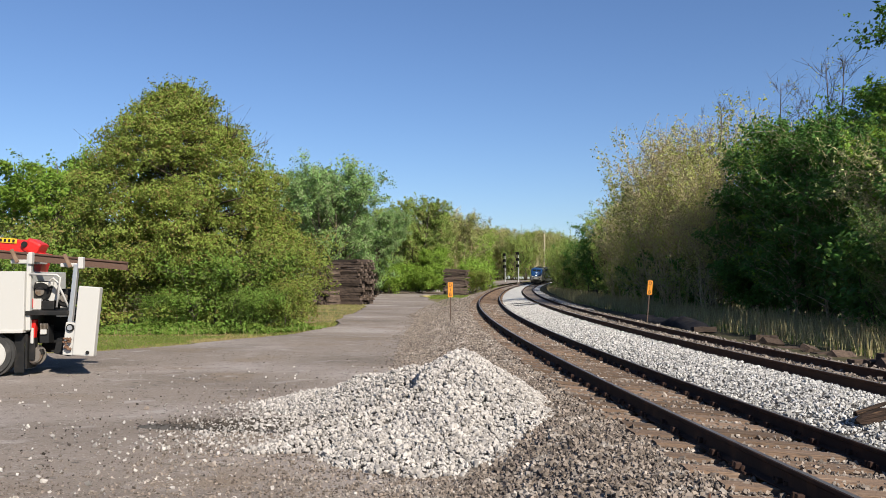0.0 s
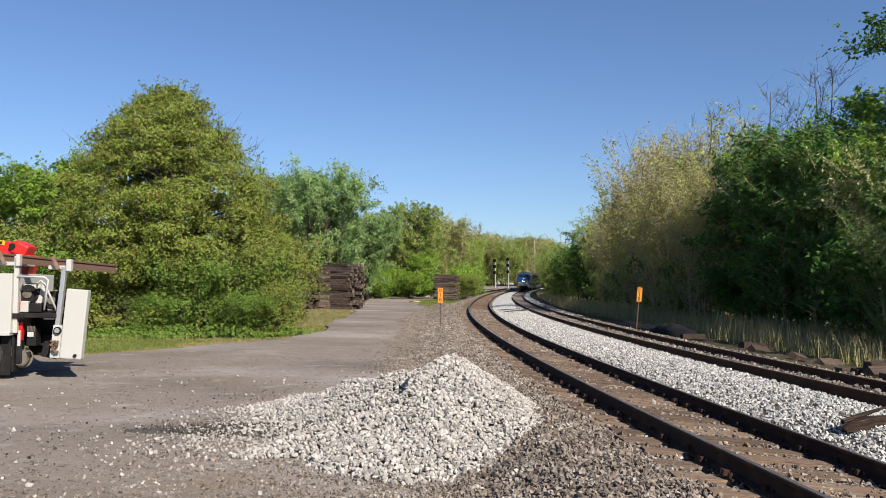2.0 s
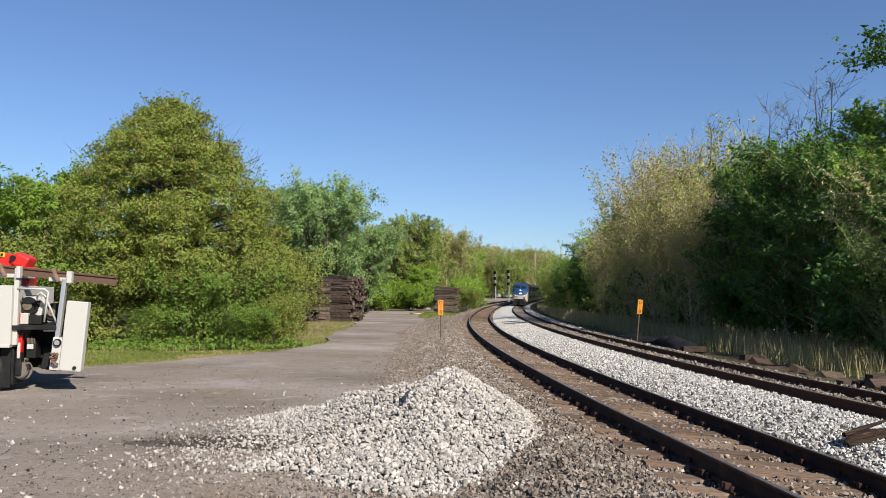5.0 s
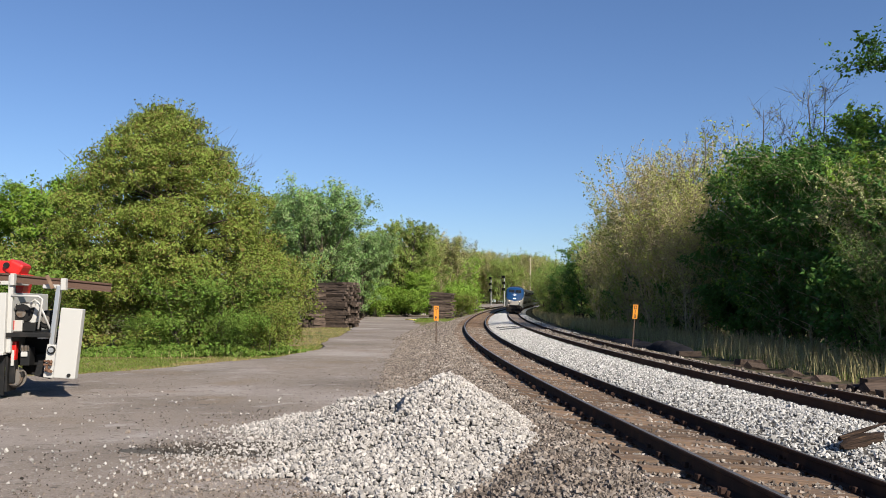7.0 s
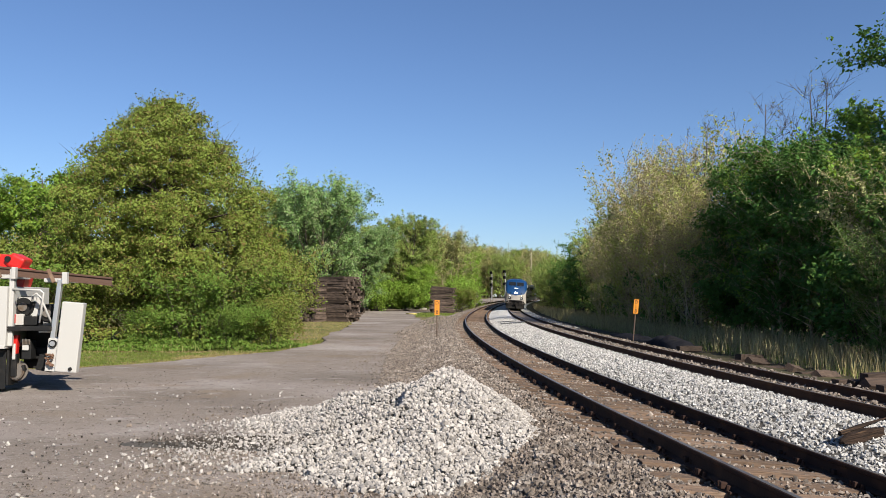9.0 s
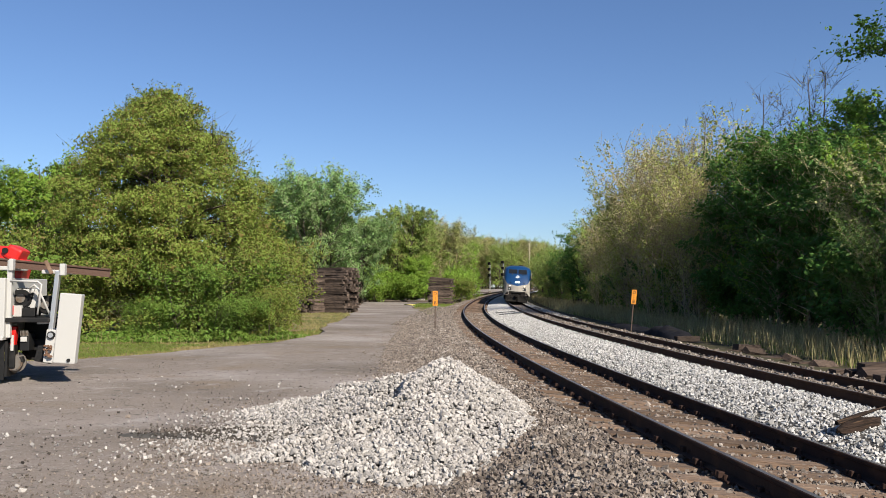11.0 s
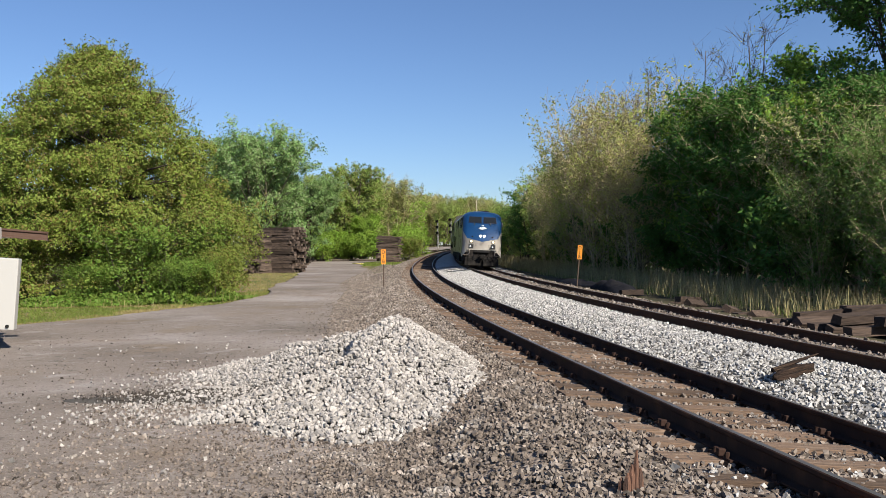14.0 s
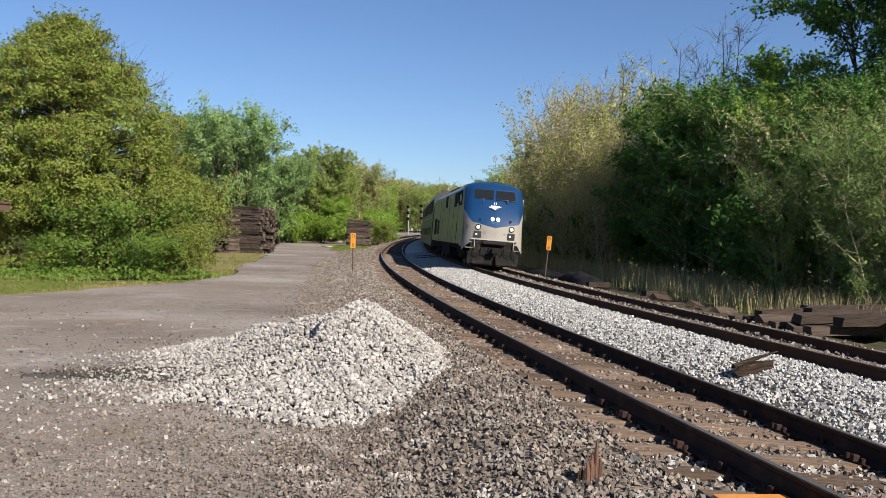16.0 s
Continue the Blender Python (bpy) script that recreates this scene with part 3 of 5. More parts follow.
SPIRE = ([0, 0.2, 0.5, 0.75, 0.9, 1], [0.9, 1, 0.85, 0.55, 0.3, 0.08])


def grow(seed, height, width, stems, branches, twigs, low, outline, up, twig, trunk, apart=0.12, hang=0.0):
    """The woody frame of a tree: stems, limbs that fill the crown's outline, and twigs along the limbs."""
    g = np.random.default_rng(seed)
    bm = bmesh.new()
    paths = []
    f8 = np.linspace(0, 1, 8)
    for k in range(stems):
        a, off = g.uniform(0, 2 * np.pi), width * apart * (k > 0)
        base = np.array((math.cos(a) * off, math.sin(a) * off, -0.3))
        top = np.array((math.cos(a) * off * 2.4, math.sin(a) * off * 2.4, height * (g.uniform(0.7, 0.97) if k else 0.97)))
        path = base + (top - base) * f8[:, None]
        path[1:, :2] += np.cumsum(g.normal(0, 0.012 * height, (7, 2)), 0) * 0.7
        tube_bm([tuple(q) for q in path], list((trunk * (1 - 0.92 * f8) + 0.006) * (1 if k == 0 else 0.75)), 6, bm)
        paths.append(path)
    paths = np.array(paths)
    which = g.integers(0, stems, branches)
    f = low + (0.98 - low) * g.uniform(0, 1, branches) ** 0.9
    k = np.minimum((f * 7).astype(int), 6)
    w = (f * 7 - k)[:, None]
    p0 = paths[which, k] * (1 - w) + paths[which, k + 1] * w
    a = g.uniform(0, 2 * np.pi, branches)
    reach = width * 0.5 * np.interp(p0[:, 2] / height, *outline) * g.uniform(0.5, 1.05, branches) * (1 - 0.5 * apart * (stems > 1))
    lift = reach * up * g.uniform(0.5, 1.35, branches)
    out = np.c_[np.cos(a), np.sin(a), 0 * a]
    end = p0 + out * reach[:, None] + np.c_[0 * a, 0 * a, lift]
    end[:, 2] = np.minimum(end[:, 2], height * g.uniform(0.9, 1.02, branches))
    mid = (p0 + end) * 0.5 + np.c_[g.normal(0, 0.07, (branches, 2)) * reach[:, None], (0.1 - 0.25 * (up > 1)) * reach]
    ra = trunk * (1 - 0.9 * f) * 0.4 + 0.006
    limb = prisms(np.r_[p0, mid], np.r_[mid, end], np.r_[ra, ra * 0.65], np.r_[ra * 0.65, ra * 0.15])
    b = g.choice(branches, twigs, p=(reach + 0.2) / (reach + 0.2).sum())
    u = np.minimum(0.2 + 0.85 * g.uniform(0, 1, twigs) ** 0.8, 1)[:, None]
    start = p0[b] * (1 - u) ** 2 + 2 * mid[b] * u * (1 - u) + end[b] * u ** 2
    d = out[b] * 0.6 + g.normal(0, 0.6, (twigs, 3)) + (0, 0, 0.25 + 0.35 * up - hang)
    d /= np.linalg.norm(d, axis=1)[:, None]
    return bm, limb, start, start + d * (twig * g.lognormal(0, 0.3, twigs))[:, None], out[b]


def joined(pieces):
    V, F, n = [], [], 0
    for v, f in pieces:
        V.append(v)
        F.append(f + n)
        n += len(v)
    return np.concatenate(V), np.concatenate(F)


def tree(height, width, seed, leaf, n, size, stems=1, branches=70, twigs=700, low=0.12, outline=OVAL, up=0.7, twig=0.8, trunk=0.2, bark=None,
         hang=0.0, thin=0.01, apart=0.12, three=False, loose=0.16, name="tree"):
    root = new(name)
    bm, limb, A, B, out = grow(seed, height, width, stems, branches, twigs, low, outline, up, twig, trunk, apart, hang)
    part("trunk", bm, bark or M_BARK, root, smooth=True)
    V, F = joined([limb, slivers(A, B, thin, seed)])
    ob_np("branchwork", V, F, bark or M_BARK, root)
    g = np.random.default_rng(seed + 1)
    k = g.integers(0, len(A), n)
    P = A[k] + (B - A)[k] * g.uniform(0.15, 1.12, (n, 1)) + g.normal(0, twig * loose, (n, 3))
    V, F = leaves(P, out[k] * 0.6 + (0, 0, 0.7), size, seed, three=three)
    V[:, 2] = np.maximum(V[:, 2], 0.05)
    ob_np("crown", V, F, leaf, root)
    return root


def place(ob, x, y, z=None, turn=0.0, size=1.0, tall=1.0):
    ob.matrix_basis = Matrix.Translation((x, y, float(ground_z(x, y)) - 0.05 if z is None else z)) @ Matrix.Rotation(turn, 4, "Z") @ Matrix.Diagonal((size, size, size * tall, 1))
    return ob


def again(ob, x, y, turn=0.0, size=1.0, tall=1.0):
    base = ob.matrix_basis.copy()
    ob.matrix_basis = Matrix()
    c = copy_thing(ob, Matrix.Translation((x, y, float(ground_z(x, y)) - 0.05)) @ Matrix.Rotation(turn, 4, "Z") @ Matrix.Diagonal((size, size, size * tall, 1)))
    ob.matrix_basis = base
    return c


L_OLIVE = leaf_mat("olive_leaf", (0.18, 0.215, 0.037), 0.34, other=(0.235, 0.2, 0.055), share=0.2)
L_SILVER = leaf_mat("silver_leaf", (0.22, 0.325, 0.105), other=(0.3, 0.36, 0.18), share=0.25)
L_GREEN = leaf_mat("green_leaf", (0.15, 0.22, 0.035))
L_DARK = leaf_mat("dark_leaf", (0.085, 0.165, 0.03))
L_BEIGE = leaf_mat("budding_leaf", (0.41, 0.385, 0.125), 0.5, other=(0.48, 0.4, 0.2), share=0.4)
L_YELLOW = leaf_mat("yellow_green_leaf", (0.33, 0.35, 0.09))
L_MOSS = leaf_mat("moss_leaf", (0.24, 0.31, 0.065), other=(0.31, 0.3, 0.1), share=0.3)
L_SPRING = leaf_mat("spring_leaf", (0.22, 0.32, 0.042))
L_HAZE = leaf_mat("young_leaf", (0.27, 0.29, 0.085), other=(0.32, 0.27, 0.13), share=0.4)
L_TWIG = leaf_mat("small_bud_leaf", (0.17, 0.25, 0.06))
L_BLOSSOM = leaf_mat("blossom", (0.5, 0.48, 0.22))
M_TWIG = mat("twig_bark", (0.15, 0.13, 0.085), 0.95, spots=[((0.08, 0.07, 0.05), 4, 0.45, 0.65)], bump=1, scale=10, spec=0.1)
M_TAN = mat("tan_bark", (0.44, 0.365, 0.23), 0.95, spots=[((0.2, 0.16, 0.1), 4, 0.45, 0.65)], bump=1, scale=10, spec=0.1)

# the great dense tree beside the road: ledges of foliage over a cone with a blunt top
BIG_F, BIG_R = [0, 0.1, 0.22, 0.38, 0.62, 0.74, 0.86, 0.95, 1.0], [5.3, 5.7, 5.7, 5.15, 4.3, 3.5, 2.45, 1.5, 0.9]
big = new("tree")
gb = np.random.default_rng(8)
m = 760
f = gb.uniform(0, 1, m) ** 1.15
a = gb.uniform(0, 2 * np.pi, m)
q = np.where(gb.uniform(0, 1, m) < 0.7, gb.uniform(0.74, 1.0, m), gb.uniform(0.2, 0.75, m))
rad = np.interp(f, BIG_F, BIG_R) * q - 0.35
C = np.c_[rad * np.cos(a) - 0.3 * f, rad * np.sin(a) * 0.92, 0.25 + 10.1 * f]
size_c = gb.uniform(0.5, 1.05, m) * np.interp(f, [0, 0.8, 1], [1, 0.85, 0.6])
n = 210000
k = gb.choice(m, n // 5, p=size_c ** 2 / (size_c ** 2).sum())
d = gb.normal(size=(n // 5, 3))
d[:, 2] = np.abs(d[:, 2]) * np.where(gb.uniform(0, 1, n // 5) < 0.82, 1, -0.6)
d /= np.linalg.norm(d, axis=1)[:, None]
S = C[k] + d * (size_c[k] * (0.55 + 0.5 * gb.uniform(0, 1, n // 5) ** 0.5))[:, None] * (1, 1, 0.55)
S = np.repeat(S, 5, 0) + gb.normal(0, 0.075, (len(S) * 5, 3))
D = np.repeat(d, 5, 0)
V, F = leaves(S, D, 0.064, 5)
V[:, 2] = np.maximum(V[:, 2], 0.05)
bm, limb, A, B, out = grow(4, 9.6, 10, 2, 150, 900, 0.04, (BIG_F, [w / 5.7 for w in BIG_R]), 0.35, 0.9, 0.28, 0.04)
part("trunk", bm, M_BARK, big, smooth=True)
wood_v, wood_f = joined([limb, slivers(A, B, 0.012, 6)])
ob_np("branchwork", wood_v, wood_f, M_BARK, big)
ob_np("crown", V, F, L_OLIVE, big)
# thin shoots standing out of the outline
f = gb.uniform(0.35, 1, 420)
a = gb.uniform(0, 2 * np.pi, 420)
rad = np.interp(f, BIG_F, BIG_R) * 0.97
A = np.c_[rad * np.cos(a) - 0.3 * f, rad * np.sin(a) * 0.92, 0.3 + 10.1 * f]
B = A + np.c_[np.cos(a) * 0.16, np.sin(a) * 0.16, gb.uniform(0.2, 0.55, 420)] + gb.normal(0, 0.08, (420, 3))
shoot_v, shoot_f = joined([slivers(A, B, 0.01, 3), leaves(np.repeat(A, 9, 0) + np.repeat(B - A, 9, 0) * gb.uniform(0.2, 1.05, (3780, 1)) + gb.normal(0, 0.035, (3780, 3)), np.repeat(out[:1] * 0, 3780, 0) + (0, 0, 1), 0.055, 9)])
ob_np("shoot_fringe", shoot_v, shoot_f, L_OLIVE, big)
tagged(place(big, -11.3, 35.5), "broad dense olive-green deciduous tree with foliage down to the grass", "tree")


def bush(width, height, seed, leaf, n, size):
    root = new("bush")
    bm, limb, A, B, out = grow(seed, height, width, 6, 70, 420, 0.05, VASE, 0.8, 0.16 * width, 0.035, 0.16)
    part("stem", bm, M_BARK, root)
    V, F = joined([limb, slivers(A, B, 0.006, seed)])
    ob_np("branchwork", V, F, M_BARK, root)
    g = np.random.default_rng(seed)
    k = g.integers(0, len(A), n)
    P = A[k] + (B - A)[k] * g.uniform(0.1, 1.1, (n, 1)) + g.normal(0, 0.035 * width, (n, 3))
    V, F = leaves(P, out[k] * 0.6 + (0, 0, 0.7), size, seed)
    V[:, 2] = np.maximum(V[:, 2], 0.03)
    ob_np("foliage", V, F, leaf, root)
    return tagged(root, "leafy green bush at the edge of the grass verge", "bush", "bushes")


b1 = place(bush(4.2, 3.2, 1, L_OLIVE, 10500, 0.065), -7.2, 33.8)
b2 = place(bush(4.0, 2.5, 2, L_GREEN, 10500, 0.065), -8.8, 31.6)
again(b1, -8.2, 38, 1.0, 1.15)
again(b1, -14.2, 32.4, 2.0, 0.8)
again(b2, -15.8, 31.2, 0.6, 1.1)
again(b2, -19.5, 32.5, 1.6, 1.2)
again(b1, -17.5, 34.0, 2.9, 1.25)
again(b2, -10.2, 31.2, 2.2, 0.5)
again(b1, -6.2, 31.9, 4.0, 0.6)
again(b2, -7.3, 30.9, 5.0, 0.55)

t_fresh = tree(8.5, 6.0, 21, L_SPRING, 24000, 0.105, 3, 80, 600, 0.05, VASE, 0.8, 0.7)
tagged(place(t_fresh, -21.6, 45, turn=0.5, size=1.02), "bright green young deciduous tree behind the verge", "tree", "trees behind the road")
again(t_fresh, -18.5, 43.5, 2.4, 0.5)
again(t_fresh, -17.0, 40.5, 4.4, 0.46)
again(t_fresh, -26.5, 46, 1.4, 0.9)
again(t_fresh, -35, 50, 3.4, 1.1)
again(t_fresh, -1.5, 113, 0.4, 0.75)

t_silver = tree(15.2, 12.5, 31, L_SILVER, 38000, 0.15, 4, 120, 900, 0.04, VASE, 0.95, 1.3, 0.3, apart=0.1)
tagged(place(t_silver, -12.2, 90, size=0.94), "tall silvery green willow-like tree behind the tie stacks", "tree", "trees behind the road")
again(t_silver, -19, 95, 2.0, 0.9)
again(t_silver, -8.0, 99, 4.0, 0.66)

t_green = tree(13.5, 9.5, 41, L_MOSS, 30000, 0.14, 3, 110, 900, 0.03, OVAL, 0.9, 1.0, 0.25)
tagged(place(t_green, -4.6, 116, size=0.98), "mid-green deciduous tree in the belt of woods", "tree", "trees behind the road")
again(t_green, -9.5, 113, 2.2, 0.86)
t_beige = tree(13, 6.0, 51, L_BEIGE, 5200, 0.095, 6, 150, 1700, 0.06, VASE, 1.5, 0.8, 0.075, M_TAN, thin=0.017, apart=0.15, loose=0.1)
t_olive = tree(13, 6.0, 57, L_YELLOW, 6500, 0.105, 5, 130, 1300, 0.05, OVAL, 1.3, 0.75, 0.075, M_TAN, thin=0.016, apart=0.15, loose=0.12)
t_dark = tree(12, 7.0, 71, L_DARK, 12000, 0.13, 3, 110, 800, 0.03, OVAL, 0.8, 0.8, 0.12, M_TAN, thin=0.014)
t_mid = tree(12.5, 6.5, 81, L_SPRING, 11000, 0.125, 2, 90, 700, 0.12, OVAL, 0.8, 0.8, 0.14, M_TWIG)
t_bare = tree(14.5, 5.0, 12, L_YELLOW, 420, 0.08, 2, 110, 1100, 0.2, OVAL, 1.3, 0.75, 0.12, M_BARK, thin=0.011)
t_twig = tree(8, 5.5, 17, L_TWIG, 9000, 0.085, 5, 110, 1100, 0.03, VASE, 1.1, 0.7, 0.06, M_TAN, thin=0.009, apart=0.14)
t_tall = tree(17.5, 9.5, 91, L_DARK, 24000, 0.115, 2, 110, 800, 0.1, VASE, 0.7, 0.9, 0.25, M_BARK, loose=0.2)
t_blossom = tree(7.6, 4.2, 95, L_BLOSSOM, 2200, 0.075, 3, 60, 330, 0.45, VASE, 0.9, 0.7, 0.06, M_TAN, loose=0.06)
tagged(place(t_beige, 17.8, 55, size=0.95), "slender many-stemmed tree with pale twigs and sparse beige buds", "tree", "trees along the track")
tagged(place(t_olive, 17.6, 50.5, size=0.98), "slender tree in young yellow-green leaf", "tree", "trees along the track")
tagged(place(t_dark, 17.6, 34.5, size=0.76), "dense dark green tree on the shaded edge of the woods", "tree", "trees along the track")
tagged(place(t_mid, 20.8, 38.5, size=0.92), "green deciduous tree at the edge of the woods", "tree", "trees along the track")
tagged(place(t_bare, 20.6, 49.5), "nearly bare tree with thin dark twigs", "tree", "trees along the track")
tagged(place(t_twig, 15.4, 22.4, size=0.66), "twiggy pale tree with small young leaves beside the track", "tree", "trees along the track")
tagged(place(t_tall, 24.4, 33.0), "tall dark green tree rising over the edge of the woods", "tree", "trees along the track")
tagged(place(t_blossom, 15.4, 28.0, size=0.92), "small tree with cream blossom at the edge of the woods", "tree", "trees along the track")

# light copies of the kinds for the distance
f_green = tree(14, 9, 141, L_MOSS, 13000, 0.19, 3, 80, 420, 0.03, OVAL, 0.8, 1.3, 0.2, three=True, thin=0.02)
f_beige = tree(14, 8, 151, L_BEIGE, 6500, 0.16, 4, 110, 800, 0.04, VASE, 1.3, 1.1, 0.1, M_TAN, three=True, thin=0.022, loose=0.12)
f_yellow = tree(14, 8.5, 161, L_HAZE, 11000, 0.17, 3, 90, 600, 0.03, OVAL, 1.0, 1.2, 0.14, M_TAN, three=True, thin=0.018)
f_fresh = tree(12, 8.5, 171, L_SPRING, 12000, 0.19, 3, 80, 400, 0.03, VASE, 0.8, 1.3, 0.18, three=True, thin=0.02)
f_dark = tree(12.5, 8.5, 181, L_DARK, 8500, 0.21, 2, 60, 300, 0.03, OVAL, 0.8, 1.2, 0.18, three=True, thin=0.02)
for t_far, x, y, label in ((f_green, -9, 124, "green tree in the far belt of woods"), (f_beige, 1, 150, "budding beige tree in the far woods"),
                           (f_yellow, 3.5, 136, "yellow-green tree in the far belt of woods"), (f_fresh, 6, 165, "fresh green tree in the far belt of woods"),
                           (f_dark, 22.5, 97, "dark green tree in the woods beyond the far track")):
    tagged(place(t_far, x, y, size=0.9), label, "tree", "far trees")
for x, y, tn, sz, src in [(-1.0, 126, 2, 1.0, f_green), (-14, 108, 3, 0.95, f_green), (2, 140, 3, 1.05, f_yellow), (-16, 120, 4, 1.1, f_green), (-25, 122, 5, 1.1, f_green), (-2, 135, 5, 1.1, f_beige),
                          (5.5, 152, 1.2, 1.0, f_fresh), (0, 160, 2.2, 1.1, f_beige), (3, 178, 0.2, 1.05, f_yellow), (5, 192, 1, .95, f_green), (-4, 145, 3, 1.1, f_beige), (1, 172, 4, 1.15, f_beige),
                          (-33, 110, 2, 1.0, f_green), (-40, 90, 3, .8, f_green), (-47, 75, 3, .8, f_beige), (-43, 64, 1, 0.75, f_beige), (-38, 58, 3, .7, f_yellow), (-55, 80, 2, .9, f_green),
                          (-27.5, 56, 1, .72, f_beige), (4.2, 118, 2, 0.5, f_fresh), (6.5, 124, 4, 0.45, f_fresh)]:
    again(src, x, y, tn, sz * 0.88)
far_rng = random.Random(6)
for i in range(46):
    s = 160 + i * 5.6
    cx, cy = at_track(s, -15 - far_rng.uniform(0, 16) - 0.03 * s)
    again(far_rng.choice([f_yellow, f_green, f_beige, f_yellow, f_fresh]), float(cx), float(cy), far_rng.uniform(0, 6), far_rng.uniform(0.88, 1.03) * 0.079 * float(cy) / 14 * min(1, 1.06 - 0.0008 * s))
for i in range(14):
    cx, cy = at_track(330 + i * 8, -10 - far_rng.uniform(0, 14))
    again(far_rng.choice([f_yellow, f_green, f_yellow]), float(cx), float(cy), far_rng.uniform(0, 6), far_rng.uniform(0.9, 1.05) * 0.057 * float(cy) / 14)

f_bush = tagged(place(bush(5.5, 3.8, 9, L_SPRING, 6500, 0.14), -7.5, 110.5), "bright green shrub before the far woods", "bush", "bushes")
for i in range(13):
    again(f_bush if i % 3 else b1, -15 + i * 1.65 + far_rng.uniform(-0.5, 0.5), 112 + far_rng.uniform(-0.8, 2.5), far_rng.uniform(0, 6), far_rng.uniform(0.75, 1.05))
for i in range(20):
    cx, cy = at_track(118 + i * 8, -14.5 - 0.5 * i + far_rng.uniform(-1, 1))
    again(f_bush, float(cx), float(cy), far_rng.uniform(0, 6), far_rng.uniform(0.8, 1.2))

# woods beyond the far track: the height of their outer edge along the line
EDGE_S = [-40, 10, 22, 27, 33, 38, 42, 47, 52, 58, 66, 76, 88, 105, 130, 240]
EDGE_H = [11, 11, 9.5, 9.6, 11.4, 10.6, 9.2, 11.4, 13.6, 13.2, 11.0, 9.6, 8.6, 7.6, 8.2, 13]


def edge_tree(src, tall_of, s, o, share=1.0):
    cx, cy = at_track(s, o)
    again(src, float(cx), float(cy), far_rng.uniform(0, 6), share * far_rng.uniform(0.86, 1.0) * float(np.interp(s, EDGE_S, EDGE_H)) / tall_of)


for i in range(10):
    s = 17.5 + i * 2.5
    edge_tree(t_twig if s < 21 else far_rng.choice([t_dark, t_dark, t_mid]), 8.6 if s < 21 else 12.2, s, 13.4 + far_rng.uniform(-0.6, 0.8), 0.72 if s < 21 else 0.9)
    if i % 2 and s < 34:
        edge_tree(far_rng.choice([t_dark, t_dark, t_mid]), 12.2, s + 2, 17.5 + far_rng.uniform(-0.8, 0.8), 1.0)
for i in range(15):
    s = 41.5 + i * 2.7
    edge_tree(far_rng.choice([t_beige, t_olive, t_beige, t_olive, t_olive]), 13, s, 12.6 + far_rng.uniform(-0.8, 0.8), 0.97)
    if i % 2 == 0:
        edge_tree(far_rng.choice([t_beige, t_olive]), 13, s + 1, 16 + far_rng.uniform(-1, 1), 0.52)
for i in range(6):
    edge_tree(far_rng.choice([f_beige, f_yellow]), 14, 62 + i * 5, 20 + far_rng.uniform(-1, 1), 0.72)
for i in range(9):
    edge_tree(f_dark if i % 2 else f_green, 12.8, 80 + i * 4.5, 12.0 - 0.18 * i + far_rng.uniform(0, 1.5), 0.95)
for i in range(22):
    edge_tree(far_rng.choice([f_green, f_green, f_dark]), 14, 112 + i * 5.8, 9.6 + far_rng.uniform(0, 2.5))
# unseen woods beside and behind the eye, added to shade the woods' edge
for i in range(13):
    y = -34 + i * 4.0
    again(far_rng.choice([f_dark, f_green]), 23.5 - 0.03 * y + far_rng.uniform(-0.8, 1.5), y, far_rng.uniform(0, 6), far_rng.uniform(0.75, 0.9))
for x, y, sz, src in [(17.4, 25.2, 0.56, t_twig), (21.2, 27.0, 0.76, t_tall), (19.6, 31.5, 0.72, t_mid), (13.9, 19.3, 0.5, t_twig), (14.6, 25.6, 0.52, t_twig), (15.4, 19.6, 0.66, t_twig), (22.4, 47, 1.03, t_bare), (20.0, 40.5, 0.93, t_bare), (17.2, 50.2, 0.92, t_bare),
                      (17.9, 39.4, 0.8, t_dark), (24.0, 30.0, 0.98, t_tall), (26.6, 35.5, 1.05, t_tall), (25.5, 29, 0.95, t_tall)]:
    again(src, x, y, far_rng.uniform(0, 6), sz)


M_BLACK = mat("black_paint", (0.015, 0.015, 0.015), 0.5)

# ---- undergrowth and grass ----
def blades(name, P, height, width, material, label, seed, lean=0.35):
    g = np.random.default_rng(seed)
    n = len(P)
    a = g.uniform(0, 2 * np.pi, n)
    side = np.stack([np.cos(a), np.sin(a), 0 * a], 1) * width * g.uniform(0.6, 1.3, n)[:, None]
    h = height * g.uniform(0.45, 1.1, n)
    b = g.normal(0, lean, (n, 2)) * h[:, None]
    up = lambda f, k: np.c_[b * k, h * f]
    V = np.stack([P - side, P + side, P + up(0.55, 0.35) + side * 0.7, P + up(0.55, 0.35) - side * 0.7, P + up(1, 1)], 1)
    i = np.arange(n)[:, None] * 5
    F = np.concatenate([i + [0, 1, 2], i + [0, 2, 3], i + [3, 2, 4]], 0)
    ob = ob_np(name, V.reshape(-1, 3), F, material)
    return tagged(ob, label, "grass", kind="stuff")


G_GREEN = mat("green_grass", (0.15, 0.185, 0.036), 0.7, island=0.35, translucent=0.3, spec=0.2)
G_STRAW = mat("trodden_grass", (0.27, 0.215, 0.095), 0.85, island=0.35, translucent=0.2, spec=0.15)
G_DRY = mat("dry_grass", (0.34, 0.28, 0.145), 0.8, island=0.35, translucent=0.25, spec=0.2)
g = np.random.default_rng(12)


def verge(n, y0, y1, back):
    y = g.uniform(y0, y1, n)
    edge = np.interp(y, ry, rl)
    x = edge - back * g.uniform(0, 1, n) ** 1.3
    return np.c_[x, y, ground_z(x, y) - 0.06]


